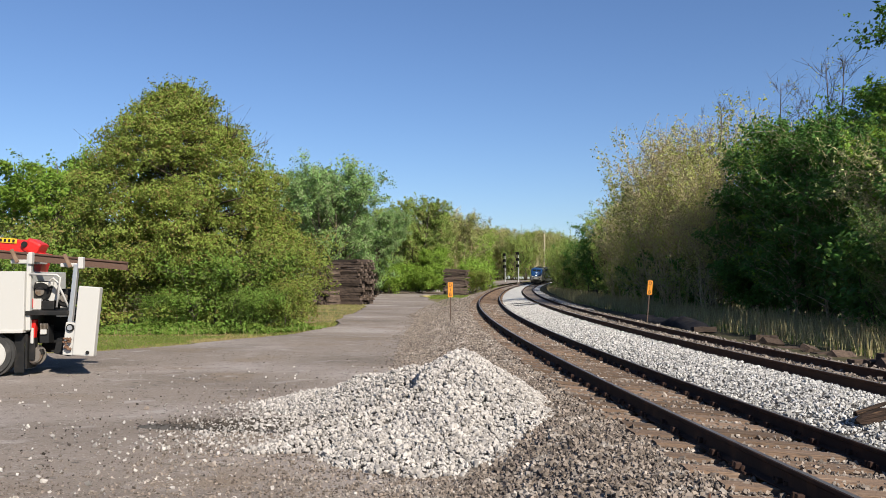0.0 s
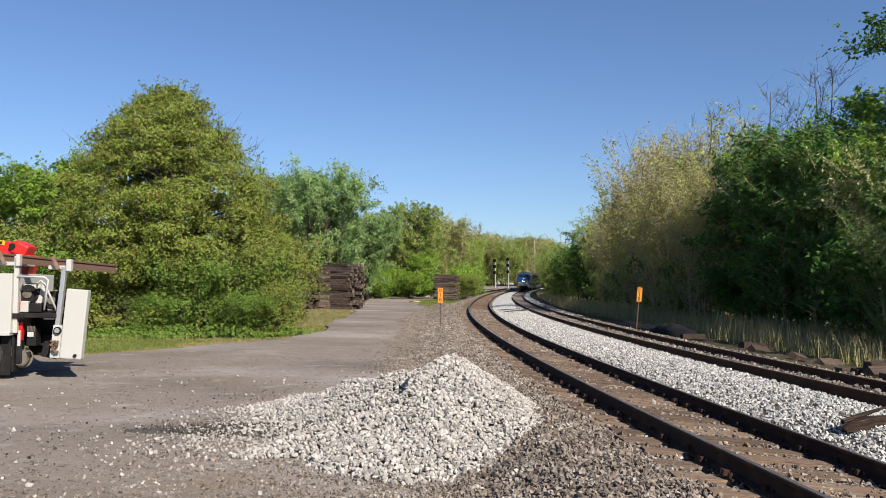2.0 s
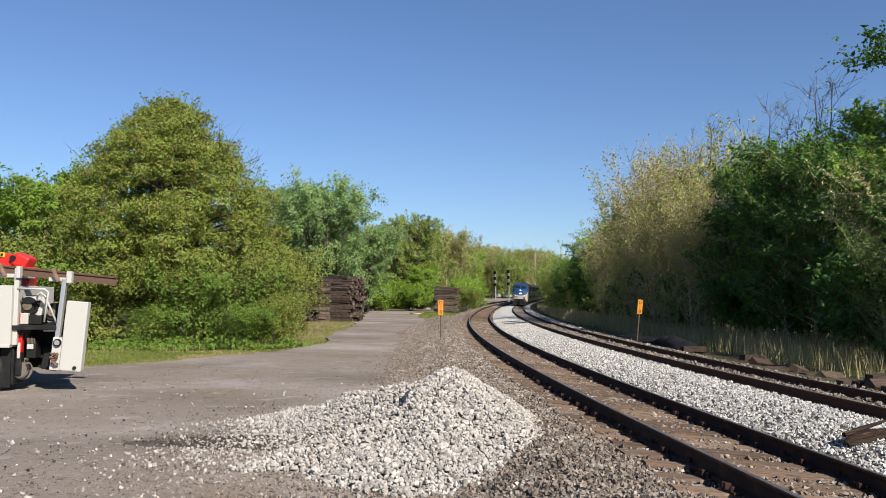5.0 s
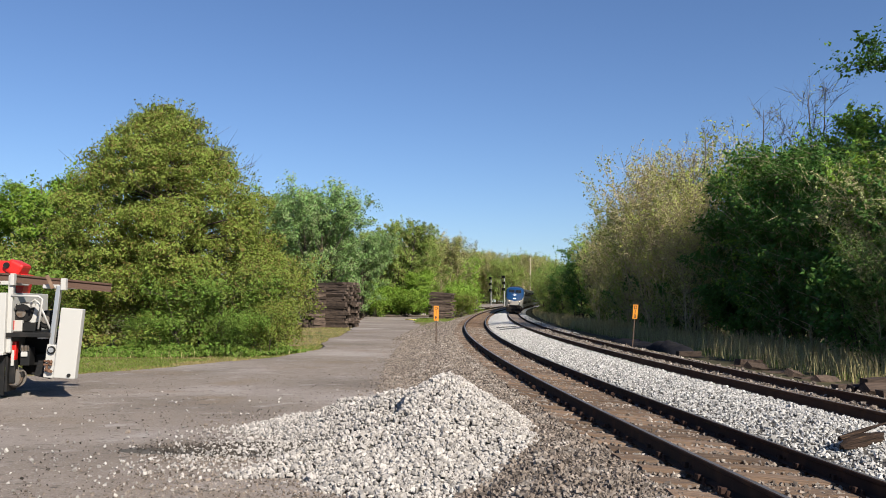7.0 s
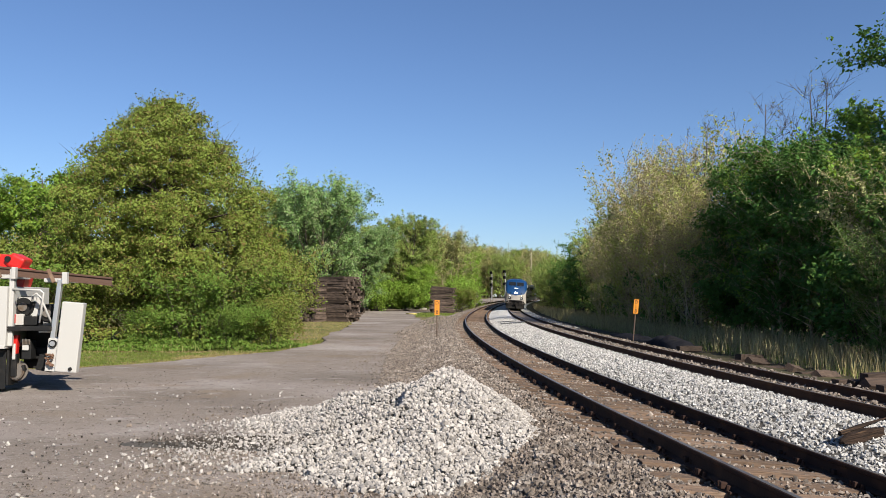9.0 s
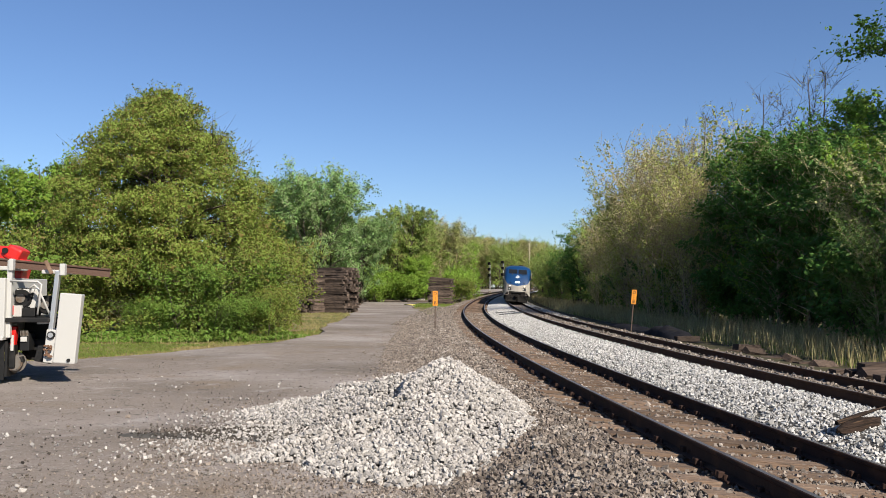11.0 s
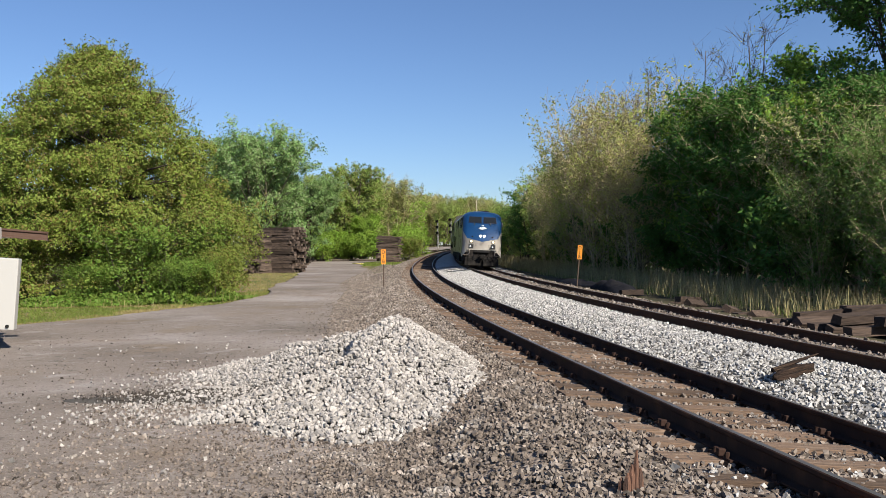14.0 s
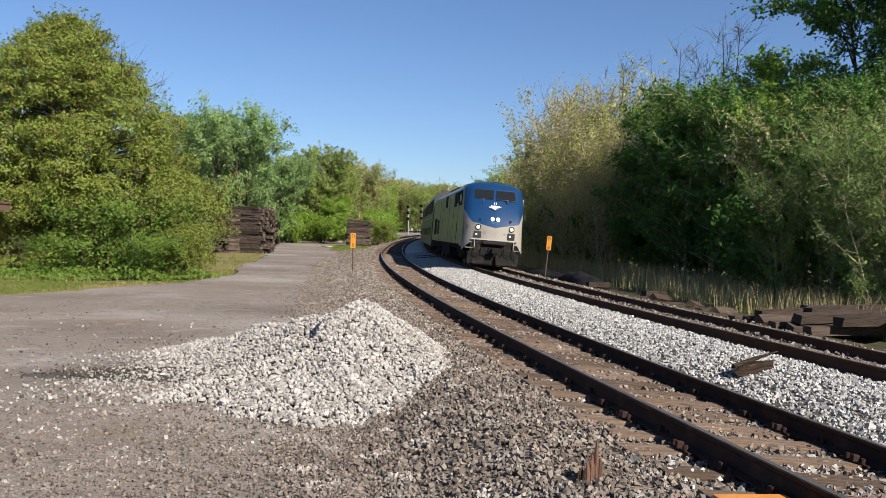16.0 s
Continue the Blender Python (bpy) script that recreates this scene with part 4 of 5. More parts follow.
x = g.uniform(-22, -4, 46000)
y0 = np.interp(x, [-22, -17, -9.6, -7, -5.2, -4.5], [18.6, 19.0, 21.4, 25.8, 29, 33])
y = y0 + 0.25 + g.uniform(0, 1, len(x)) ** 1.2 * 9 - 0.5 * g.uniform(0, 1, len(x)) ** 6
P = np.c_[x, y, ground_z(x, y) - 0.06]
dry = np.array([noise.noise((0.35 * q[0], 0.6 * q[1], 2.0)) + 0.4 * noise.noise((1.7 * q[0], 2.1 * q[1], 5.0)) for q in P]) + g.normal(0, 0.14, len(P)) + np.clip(0.4 - 0.2 * (y - y0), -0.25, 0.4) > 0.05
bald = g.uniform(0, 1, len(P)) < np.clip(0.75 - 0.5 * (y - y0), 0, 0.75)
blades("verge_grass", P[~dry & ~bald], 0.085, 0.012, G_GREEN, "short green grass on the road verge", 1, 0.6)
blades("verge_grass", P[dry & ~bald], 0.085, 0.009, G_STRAW, "dry straw-coloured grass on the road verge", 2, 0.6)
P2 = verge(9000, 33, 75, 5.5)
blades("verge_grass", P2[:6800], 0.11, 0.014, G_STRAW, "dry grass along the road below the tie stacks", 3)
blades("verge_grass", P2[6800:], 0.1, 0.014, G_GREEN, "green grass along the road below the tie stacks", 4)
tuft = np.concatenate([np.c_[g.normal(cx, 0.9, 40), g.normal(cy, 0.5, 40)] for cx, cy in [(-9.4, 29.6), (-8.2, 29.4), (-11.5, 29.3), (-6.8, 30.4), (-5.9, 31.2), (-14, 29.6)]])
blades("grass_tuft", np.c_[tuft, ground_z(tuft[:, 0], tuft[:, 1]) - 0.05], 0.38, 0.006, G_DRY, "tall dry grass tufts before the bushes", 5, 0.2)
x = g.uniform(-22, -4.8, 16000)
y = np.interp(x, [-22, -10, -6.5, -4.8], [29.6, 29.0, 29.6, 31.4]) + g.uniform(0, 1, len(x)) ** 0.7 * 2.0
clump = np.array([noise.noise((0.9 * a_, 0.9 * b_, 4.0)) for a_, b_ in zip(x, y)])
P = np.c_[x, y, ground_z(x, y) + g.uniform(0, 1, len(x)) * np.clip(0.22 + 0.5 * clump, 0.05, 0.6)]
V, F = leaves(P, np.zeros((len(P), 3)) + (0, -0.3, 0.8), 0.07, 77)
tagged(ob_np("weeds", V, F, L_GREEN), "low leafy green weeds at the foot of the bushes", "weeds", kind="stuff")
s = 6 + 62 * g.uniform(0, 1, 26000) ** 1.3
o = 8.0 + g.uniform(0, 1, 26000) ** 0.9 * 6.0 - np.clip((s - 40) / 30, 0, 1) * 1.2
X, Y = at_track(s, o)
P = np.c_[X, Y, np.minimum(rise(s) + bed(np.minimum(o, 9)), ground_z(X, Y)) - 0.1]
blades("tall_grass", P[:17000], 0.95, 0.008, G_DRY, "tall dry reed-like grass below the woods", 6, 0.16)
blades("tall_grass", P[17000:], 0.4, 0.012, G_GREEN, "green grass among the dry reeds", 7, 0.25)
s = 60 + 130 * g.uniform(0, 1, 7000)
o = 7.2 + g.uniform(0, 1, 7000) * 5
X, Y = at_track(s, o)
blades("tall_grass", np.c_[X, Y, rise(s) - 0.5], 0.8, 0.03, G_DRY, "dry grass along the far track", 8, 0.2)
x = g.uniform(-1.9, 3, 5000)
y = g.uniform(84, 104, 5000)
keep = x > np.interp(y, ry, rr) + 0.1
blades("verge_grass", np.c_[x, y, ground_z(x, y) - 0.05][keep], 0.22, 0.03, G_GREEN, "grass patch around the leaning tie stack", 9)
b3 = place(bush(4.0, 3.0, 7, L_DARK, 5500, 0.13), 15.0, 27)
for i in range(16):
    cx, cy = at_track(12 + i * 5.2, 15.0 - min(1.5, i * 0.2) + far_rng.uniform(-0.7, 0.7))
    again(b3 if i % 3 else b1, float(cx), float(cy), far_rng.uniform(0, 6), far_rng.uniform(0.8, 1.25))

# ---- timber: stacks of used ties ----


def stacked(name, label, x, y, z, turn, layers, rows, length=2.6, mess=0.03, tilt=0.0, seed=1, lean=0.0, mess_turn=20):
    """Ties laid side by side in layers, a little uneven."""
    root = new(name)
    r = random.Random(seed)
    for k in range(layers):
        shift = lean * k
        t_k = tilt * math.sin(k * 0.9)
        for j in range(rows):
            if k == layers - 1 and r.random() < 0.3:
                continue
            ob = new("tie", r.choice(STACK_TIES))
            ob.parent = root
            ob.matrix_basis = pose(shift + r.gauss(0, mess * 2), (j - rows / 2) * 0.25 + r.gauss(0, mess * 0.3), 0.19 * (k + 1) + r.gauss(0, 0.006), 0, t_k + r.gauss(0, mess * 10) * 0.3, r.gauss(0, mess * 20))
    root.matrix_basis = pose(x, y, z, 0, 0, turn)
    return tagged(root, label, "tie stack", "stacks of railway ties")


stacked("tie_stack", "high neat stack of dark used wooden railway ties", -7.2, 66.5, -0.4, -30, 19, 8, mess=0.11, tilt=1.6, seed=2)
stacked("tie_stack", "stack of dark used railway ties seen end on", -9.1, 66.0, -0.4, 62, 18, 5, mess=0.11, tilt=1.2, seed=3)
stacked("tie_stack", "leaning untidy stack of dark used railway ties", 1.55, 98, -0.34, -8, 17, 5, mess=0.09, tilt=5, seed=4)


def loose_tie(x, y, z, turn, tilt=0.0, roll=0.0, length=1.0, label="dark creosoted wooden tie lying beside the far track", name="wooden_tie", sx=1.0):
    ob = new(name, OLD_TIES[int(abs(x * 7 + y * 3)) % 4])
    ob.matrix_basis = pose(x, y, z, roll, tilt, turn) @ Matrix.Diagonal((length, sx, sx, 1))
    return tagged(ob, label, "railway tie", "loose railway ties")


for x, y, z, tn, ti, ro in [(9.95, 17.0, -0.1, 14, 0, 0), (10.1, 16.55, -0.08, 10, 0, 8), (10.15, 16.2, -0.1, 16, 2, 40), (10.25, 15.8, -0.1, 12, 0, 0), (10.4, 15.4, -0.12, 13, 0, 20),
                            (10.5, 15.05, -0.1, 15, 0, 0), (10.25, 16.4, 0.12, 13, -2, 0), (10.5, 15.5, 0.12, 18, -1, 12), (11.1, 14.9, 0.1, 12, 0, 0), (11.3, 16.7, 0.14, 24, 0, 0),
                            (11.9, 15.7, 0.08, 30, 0, 0), (12.4, 16.4, 0.1, 26, 0, 0), (12.6, 15.6, -0.05, 28, 0, 0), (12.0, 17.6, 0.1, 12, 0, 0)]:
    loose_tie(x - 0.35, y, z, tn, ti, ro)
for x, y, z, tn, ti, ro in [(9.5, 25.2, -0.12, 28, 0, 0), (9.75, 24.0, -0.05, 40, 6, 45), (9.9, 23.0, -0.15, 20, 0, 10), (10.0, 22.1, -0.08, 50, 8, 30), (10.1, 21.4, -0.15, 24, 0, 0), (10.2, 20.7, -0.14, 36, 5, 45), (9.7, 24.6, 0.08, 30, 3, 0)]:
    loose_tie(x, y, z - 0.2, tn, ti, ro, 0.4)
M_GREYWOOD = mat("grey_board", (0.24, 0.21, 0.18), 0.9, spots=[((0.2, 0.18, 0.16), 5, 0.5, 0.7)], bump=0.6, scale=8, stretch=(0.6, 6, 6))
ob = part("board", box_bm(3.0, 0.28, 0.05, (0, 0, 0.025), 0.008), M_GREYWOOD)
ob.matrix_basis = pose(11.5, 14.9, 0.2, 0, -6, 32)
tagged(ob, "pale grey weathered board leaning on the heap of ties", "board")
# broken timber on the white stone
bm = box_bm(0.72, 0.13, 0.12, (0, 0, 0.05))
bmesh.ops.subdivide_edges(bm, edges=bm.edges[:], cuts=4, use_grid_fill=True)
for v in bm.verts:
    f = abs(v.co.x) / 0.37
    v.co.z *= 1 - 0.6 * f ** 3 if v.co.x < 0 else 1 - 0.25 * f ** 3
    v.co.y *= 1 - 0.45 * f ** 2
    v.co += Vector(noise.noise_vector(v.co * 9)) * 0.025 + Vector((0.1 * noise.noise(v.co * 20) * f ** 4, 0, 0))
tube_bm([(-0.32, 0.05, 0.1), (0.1, 0.06, 0.135), (0.58, 0.06, 0.17)], [0.03, 0.028, 0.008], 5, bm)
ob = part("split_timber", bm, mat("split_wood", (0.035, 0.022, 0.016), 0.9, spots=[((0.02, 0.014, 0.011), 4, 0.45, 0.62), ((0.1, 0.062, 0.038), 5, 0.58, 0.72)], bump=1, scale=9, stretch=(0.5, 8, 8), spec=0.15))
ob.matrix_basis = pose(5.05, 9.5, -0.1, 0, -4, 26)
tagged(ob, "split rotten brown timber lying on white stones", "timber")
# splintered stub standing in the stones
bm = bmesh.new()
for i, (dx, h, w) in enumerate([(-0.07, 0.14, 0.05), (-0.03, 0.2, 0.05), (0.015, 0.3, 0.04), (0.05, 0.17, 0.05), (-0.11, 0.1, 0.04)]):
    tube_bm([(dx, 0.01 * i, -0.08), (dx + 0.004, 0.01 * i, h * 0.6), (dx + 0.012, 0.01 * i, h)], [w * 0.8, w * 0.65, 0.008], 5, bm)
ob = part("splintered_stub", bm, mat("rotten_wood", (0.15, 0.075, 0.048), 0.95, spots=[((0.06, 0.034, 0.024), 9, 0.45, 0.65)], bump=1, scale=30, stretch=(3, 3, 0.4)))
ob.matrix_basis = pose(1.64, 5.1, -0.085) @ Matrix.Diagonal((0.75, 0.75, 0.88, 1))
tagged(ob, "splintered reddish brown wood stub standing in ballast", "wood stub")
ob = part("orange_board", box_bm(0.48, 0.16, 0.04, (0, 0, 0), 0.006), mat("orange_wood", (0.52, 0.19, 0.03), 0.8, spots=[((0.35, 0.2, 0.08), 5, 0.5, 0.7)], bump=0.5, scale=12))
ob.matrix_basis = pose(2.49, 4.61, -0.062, 0, 2, 4)
tagged(ob, "orange painted board lying on the ballast", "board")
# black covered heap along the far track
gu, gv = np.meshgrid(np.linspace(0, 1, 60), np.linspace(-1, 1, 12), indexing="ij")
hs = 24.5 + 13 * gu
ho = 6.6 + 0.55 * gv + 0.15 * np.sin(gu * 9)
hx, hy = at_track(hs, ho)
hump = 0.12 + 0.34 * np.exp(-((gu - 0.22) / 0.14) ** 2) + 0.16 * np.exp(-((gu - 0.6) / 0.2) ** 2)
bumpy = np.array([0.16 * noise.noise((a * 2.3, b * 2.3, 1)) for a, b in zip(hx.ravel(), hy.ravel())]).reshape(hx.shape)
hz = rise(hs) - 0.36 + (hump + bumpy) * np.clip(1 - gv ** 2, 0, 1) ** 0.5 * np.clip(np.minimum(gu, 1 - gu) * 12, 0, 1)
k = np.arange(hx.size).reshape(hx.shape)
q = np.stack([k[:-1, :-1], k[1:, :-1], k[1:, 1:], k[:-1, 1:]], -1).reshape(-1, 4)
ob = ob_np("tarpaulin", np.c_[hx.ravel(), hy.ravel(), hz.ravel()], q, mat("black_sheet", (0.01, 0.01, 0.013), 0.9, spots=[((0.02, 0.018, 0.017), 3, 0.5, 0.7)], bump=1.0, scale=6, spec=0.1), smooth=True)
tagged(ob, "crumpled black sheet over a low heap beside the track", "tarpaulin")
loose_tie(9.15, 28.6, -0.1, 15, 0, 0, 0.35, "short cut wooden tie end beside a black sheet", "wooden_block")

# black strips added in place of the shading on the white stones
for i, (s_, o_, tn) in enumerate(((47, 2.1, 15), (48.5, 2.5, 30), (50.5, 2.0, 8))):
    x_, y_ = at_track(s_, o_)
    ob = part("rubber_mat", box_bm(1.3, 0.35, 0.04, (0, 0, 0.02), 0.01), M_BLACK)
    ob.matrix_basis = pose(float(x_), float(y_), float(rise(s_)) - 0.07, 0, -4, tn)
    tagged(ob, "dark flat strip standing in for shading on the white stones", "mat", "strips between the tracks")
# yellow pole, logs and pale rock near the far stack
M_POLE = mat("yellow_wood", (0.6, 0.5, 0.16), 0.8, spots=[((0.4, 0.34, 0.14), 4, 0.5, 0.7)])
ob = part("yellow_pole", tube_bm([(-1.1, 0, 0.1), (0, 0, 0.09), (1.1, 0, 0.1)], [0.11, 0.12, 0.1], 8), M_POLE, smooth=True)
ob.matrix_basis = pose(-2.05, 92, -0.36, 0, 0, 122)
tagged(ob, "yellow wooden pole lying on the grass", "pole")
for x, y, ln, tn in [(-5.6, 111, 5.5, 3), (-10.2, 110, 4.5, -4), (-1.0, 109, 3.5, 6)]:
    ob = part("log", tube_bm([(-ln / 2, 0, 0.12), (0, 0.1, 0.14), (ln / 2, 0, 0.12)], [0.17, 0.16, 0.14], 8), M_BARK, smooth=True)
    ob.matrix_basis = pose(x, y, float(ground_z(x, y)), 0, 0, tn)
    tagged(ob, "dark bare log lying along the road edge", "log", "logs")
bm = bmesh.new()
bmesh.ops.create_icosphere(bm, subdivisions=3, radius=0.6)
for v in bm.verts:
    v.co = Vector((v.co.x * 1.2, v.co.y * 0.8, max(-0.1, v.co.z * 0.9))) + Vector(noise.noise_vector(v.co * 1.6)) * 0.2
ob = part("rock", bm, mat("pale_rock", (0.3, 0.27, 0.23), 0.9, spots=[((0.2, 0.18, 0.15), 2, 0.5, 0.7)], bump=0.8, scale=5))
ob.matrix_basis = pose(-1.0, 111, -0.25)
tagged(ob, "pale boulder beside the gravel road", "rock")
gr = new("guard_log")
for i in range(6):
    bm = box_bm(5.6, 0.3, 0.35, (0, 0, 0.17), 0.03)
    p = part("beam", bm, M_OLD, gr)
    cx, cy = at_track(188 + i * 0.1, -5.5 - i * 5.8)
    p.matrix_basis = pose(float(cx), float(cy) + 8, float(rise(190)) - 0.2, 0, 0, -12)
tagged(gr, "low line of dark timbers along the far road edge", "timber kerb")

# ---- signs ----
M_ORANGE = mat("orange_sign", (0.6, 0.22, 0.012), 0.5, spots=[((0.5, 0.19, 0.015), 6, 0.5, 0.8)])
M_STEEL = mat("dull_steel", (0.16, 0.14, 0.12), 0.6, 0.4, spots=[((0.12, 0.08, 0.05), 8, 0.5, 0.7)])


M_POST = mat("rusty_post", (0.07, 0.045, 0.032), 0.85, 0.0, spots=[((0.12, 0.07, 0.04), 8, 0.5, 0.7)])


def dib_sign(x, y, z, turn, lean, high):
    root = new("sign")
    part("post", box_bm(0.045, 0.04, high, (0, 0.03, high / 2), 0.008), M_POST, root)
    panel = part("panel", box_bm(0.2, 0.012, 0.6, (0, 0, high - 0.27), 0.004), M_ORANGE, root, "orange upright panel")
    for i, ch in enumerate("DIB"):
        cu = bpy.data.curves.new("letter", "FONT")
        cu.body, cu.size, cu.align_x, cu.align_y, cu.extrude, cu.offset = ch, 0.19, "CENTER", "CENTER", 0.003, 0.0
        cu.materials.append(M_BLACK)
        t = new("letter", cu)
        t.parent = panel
        t.matrix_basis = pose(0, -0.012, high - 0.085 - 0.185 * i, 90, 0, 0)
    root.matrix_basis = pose(x, y, z, 0, lean, turn)
    return tagged(root, "orange upright sign with black letters DIB on a thin post", "sign", "trackside signs")


dib_sign(0.3, 33.0, -0.16, 0, 0, 1.57)
dib_sign(8.5, 34.0, -0.45, -10, 5, 1.95)

# ---- signals and pole far off ----


M_SIGNAL = mat("signal_black", (0.008, 0.008, 0.008), 0.95, spec=0.05)


def signal(x, y, z, high):
    root = new("railway_signal")
    part("mast", cyl_bm(0.09, high, (0, 0, high / 2), "z", 10), mat("grey_mast", (0.45, 0.45, 0.44), 0.5, 0.3), root)
    part("base", box_bm(0.7, 0.7, 0.5, (0, 0, 0.2), 0.05), M_STEEL, root)
    lad = bmesh.new()
    for sx in (-0.2, 0.2):
        tube_bm([(sx, 0.35, 0), (sx, 0.3, high * 0.95)], [0.03, 0.03], 5, lad)
    for i in range(int(high / 0.35)):
        tube_bm([(-0.2, 0.34, 0.3 + 0.35 * i), (0.2, 0.34, 0.3 + 0.35 * i)], [0.02, 0.02], 4, lad)
    part("ladder", lad, M_STEEL, root)
    for f in (0.97, 0.78, 0.58):
        hd = part("signal_head", box_bm(0.72, 0.14, 0.72, (-0.24, -0.15, high * f - 0.1), 0.05), M_SIGNAL, root)
        for dz in (-0.2, 0.2):
            part("hood", cyl_bm(0.13, 0.22, (-0.25, -0.32, high * f - 0.1 + dz), "y", 10), M_SIGNAL, hd)
    root.matrix_basis = pose(x, y, z)
    return tagged(root, "tall railway signal mast with black signal heads", "railway signal", "railway signals")


signal(15.9, 208, 0.75, 7.8)
signal(19.4, 209, 0.75, 8.2)
pole = new("utility_pole")
part("pole", tube_bm([(0, 0, -0.5), (0, 0, 9), (0, 0, 19)], [0.26, 0.22, 0.16], 8), M_PALE, pole, smooth=True)
part("crossarm", box_bm(2.4, 0.12, 0.14, (0, 0, 17.9), 0.02), M_PALE, pole)
pole.matrix_basis = pose(41.2, 330, 1.6)
tagged(pole, "tall pale wooden utility pole beyond the curve", "utility pole")

# ---- crane truck parked on the road, seen from its side ----
M_TWHITE = mat("truck_white", (0.4, 0.39, 0.365), 0.35, spots=[((0.4, 0.385, 0.36), 1.5, 0.5, 0.8), ((0.5, 0.47, 0.43), 14, 0.66, 0.8)])
M_RED = mat("crane_red", (0.5, 0.016, 0.012), 0.35, spots=[((0.42, 0.015, 0.012), 3, 0.5, 0.8)])
M_DARK = mat("chassis_black", (0.008, 0.008, 0.008), 0.65, spots=[((0.02, 0.017, 0.015), 6, 0.5, 0.7)], spec=0.25)
M_TYRE = mat("tyre_rubber", (0.025, 0.024, 0.023), 0.9, spots=[((0.07, 0.065, 0.06), 5, 0.5, 0.75)], bump=0.5, scale=30)
M_ALU = mat("bright_steel", (0.6, 0.6, 0.6), 0.3, 0.8)
M_YELLOW = mat("yellow_plate", (0.6, 0.36, 0.02), 0.4)
truck = new("crane_truck")


def px(x, y):
    """Local place on the truck's near side."""
    return (x - 10) / 89.0, (667 - y) / 89.0


def slab(name, x0, y0, x1, y1, depth, back, material, parent=truck, bevel=0.015, label="", lean=0.0):
    (a, t), (b, u) = px(x0, y0), px(x1, y1)
    bm = box_bm(b - a, depth, t - u, (0, 0, 0), bevel)
    ob = part(name, bm, material, parent, label)
    ob.matrix_basis = pose((a + b) / 2, back + depth / 2, (t + u) / 2, 0, lean, 0)
    return ob


body = slab("service_body", -420, 481, 47, 586, 2.3, 0.0, M_TWHITE, label="white steel service body")
slab("trim", -420, 584, 46, 590, 2.34, -0.02, M_TWHITE)
slab("seam", -420, 529, 46, 530.5, 0.02, -0.012, M_STEEL, body, 0.002)
slab("door_gap", -60, 484, -58.5, 583, 0.02, -0.012, M_STEEL, body, 0.002)
slab("reflector", 12, 562, 35, 566, 0.02, -0.012, M_RED, body, 0.002)
slab("marker_lamp", 1, 572, 6, 577, 0.03, -0.015, M_STEEL, body, 0.004)
slab("cab", -700, 440, -440, 610, 2.3, 0.0, M_TWHITE)
slab("chassis", -650, 592, 118, 612, 0.9, 0.7, M_DARK)
slab("deck", 40, 551, 120, 559, 2.2, 0.05, M_DARK)
slab("rear_frame", 50, 560, 118, 632, 0.5, 0.9, M_DARK, lean=4)
slab("axle_guard", 88, 604, 116, 632, 1.2, 0.4, M_DARK, lean=12)
for x in (-10, -330, -560):
    wheel = new("wheel")
    wheel.parent = truck
    c = px(x, 628)
    wheel.matrix_basis = Matrix.Translation((c[0], 0.2, c[1]))
    tb = cyl_bm(0.44, 0.28, (0, 0, 0), "y", 36, bevel=0.05)
    part("tyre", tb, M_TYRE, wheel, smooth=False)
    rb = cyl_bm(0.29, 0.06, (0, -0.13, 0), "y", 28, bevel=0.015)
    cyl_bm(0.11, 0.1, (0, -0.16, 0), "y", 16, bm=rb, bevel=0.01)
    for i in range(8):
        cyl_bm(0.018, 0.04, (0.17 * math.cos(i * math.pi / 4), -0.17, 0.17 * math.sin(i * math.pi / 4)), "y", 6, bm=rb)
    part("rim", rb, M_TWHITE, wheel, "white steel rim")
slab("mud_flap", 25, 592, 42, 661, 0.03, 0.2, M_DARK, bevel=0.005)
slab("mud_flap", 43, 592, 47, 655, 0.5, 0.2, M_DARK, bevel=0.005)
# rack posts carrying a length of rail
slab("rack_post", 46, 450, 54, 586, 0.1, 0.1, M_TWHITE)
slab("post_head", 50, 447, 57, 468, 0.14, 0.05, M_TWHITE)
slab("rack_bracket", 18, 460, 52, 467, 0.9, 0.12, M_TWHITE)
slab("rack_post", 36, 465, 40, 482, 0.08, 0.6, M_TWHITE)
slab("rack_post", 122, 468, 130, 572, 0.12, 0.1, M_ALU, lean=5, label="tall post with bright steel sleeve")
slab("post_head", 135, 455, 144, 476, 0.14, 0.05, M_TWHITE)
slab("rack_bracket", 103, 466, 139, 473, 0.9, 0.12, M_TWHITE)
slab("rail_clamp", 25, 441, 31, 467, 0.06, 0.0, mat("rust_plate", (0.15, 0.09, 0.055), 0.8, spots=[((0.22, 0.15, 0.1), 4, 0.5, 0.7)]), lean=-25)
slab("rail_clamp", 115, 449, 121, 475, 0.06, 0.0, MATS["rust_plate"], lean=-25)
# tall cabinet at the rear corner
cabn = slab("rear_cabinet", 134, 508, 171, 631, 0.2, 0.0, M_TWHITE, label="tall white steel cabinet", bevel=0.02, lean=4.5)
slab("corner_plate", 114, 572, 136, 630, 0.5, 0.05, M_TWHITE, lean=5)
part("hatch_lock", cyl_bm(0.035, 0.03, (0, 0, 0), "y", 14), M_DARK, cabn).matrix_basis = Matrix.Translation((0.09, -0.11, -0.62))
c = px(125, 581)
lamp = part("tail_lamp", cyl_bm(0.075, 0.05, (0, 0, 0), "y", 20, bevel=0.01), M_DARK, truck)
lamp.matrix_basis = Matrix.Translation((c[0], 0.02, c[1]))
part("lens", cyl_bm(0.05, 0.02, (0, -0.03, 0), "y", 16), M_ALU, lamp)
chain = bmesh.new()
rc = random.Random(5)
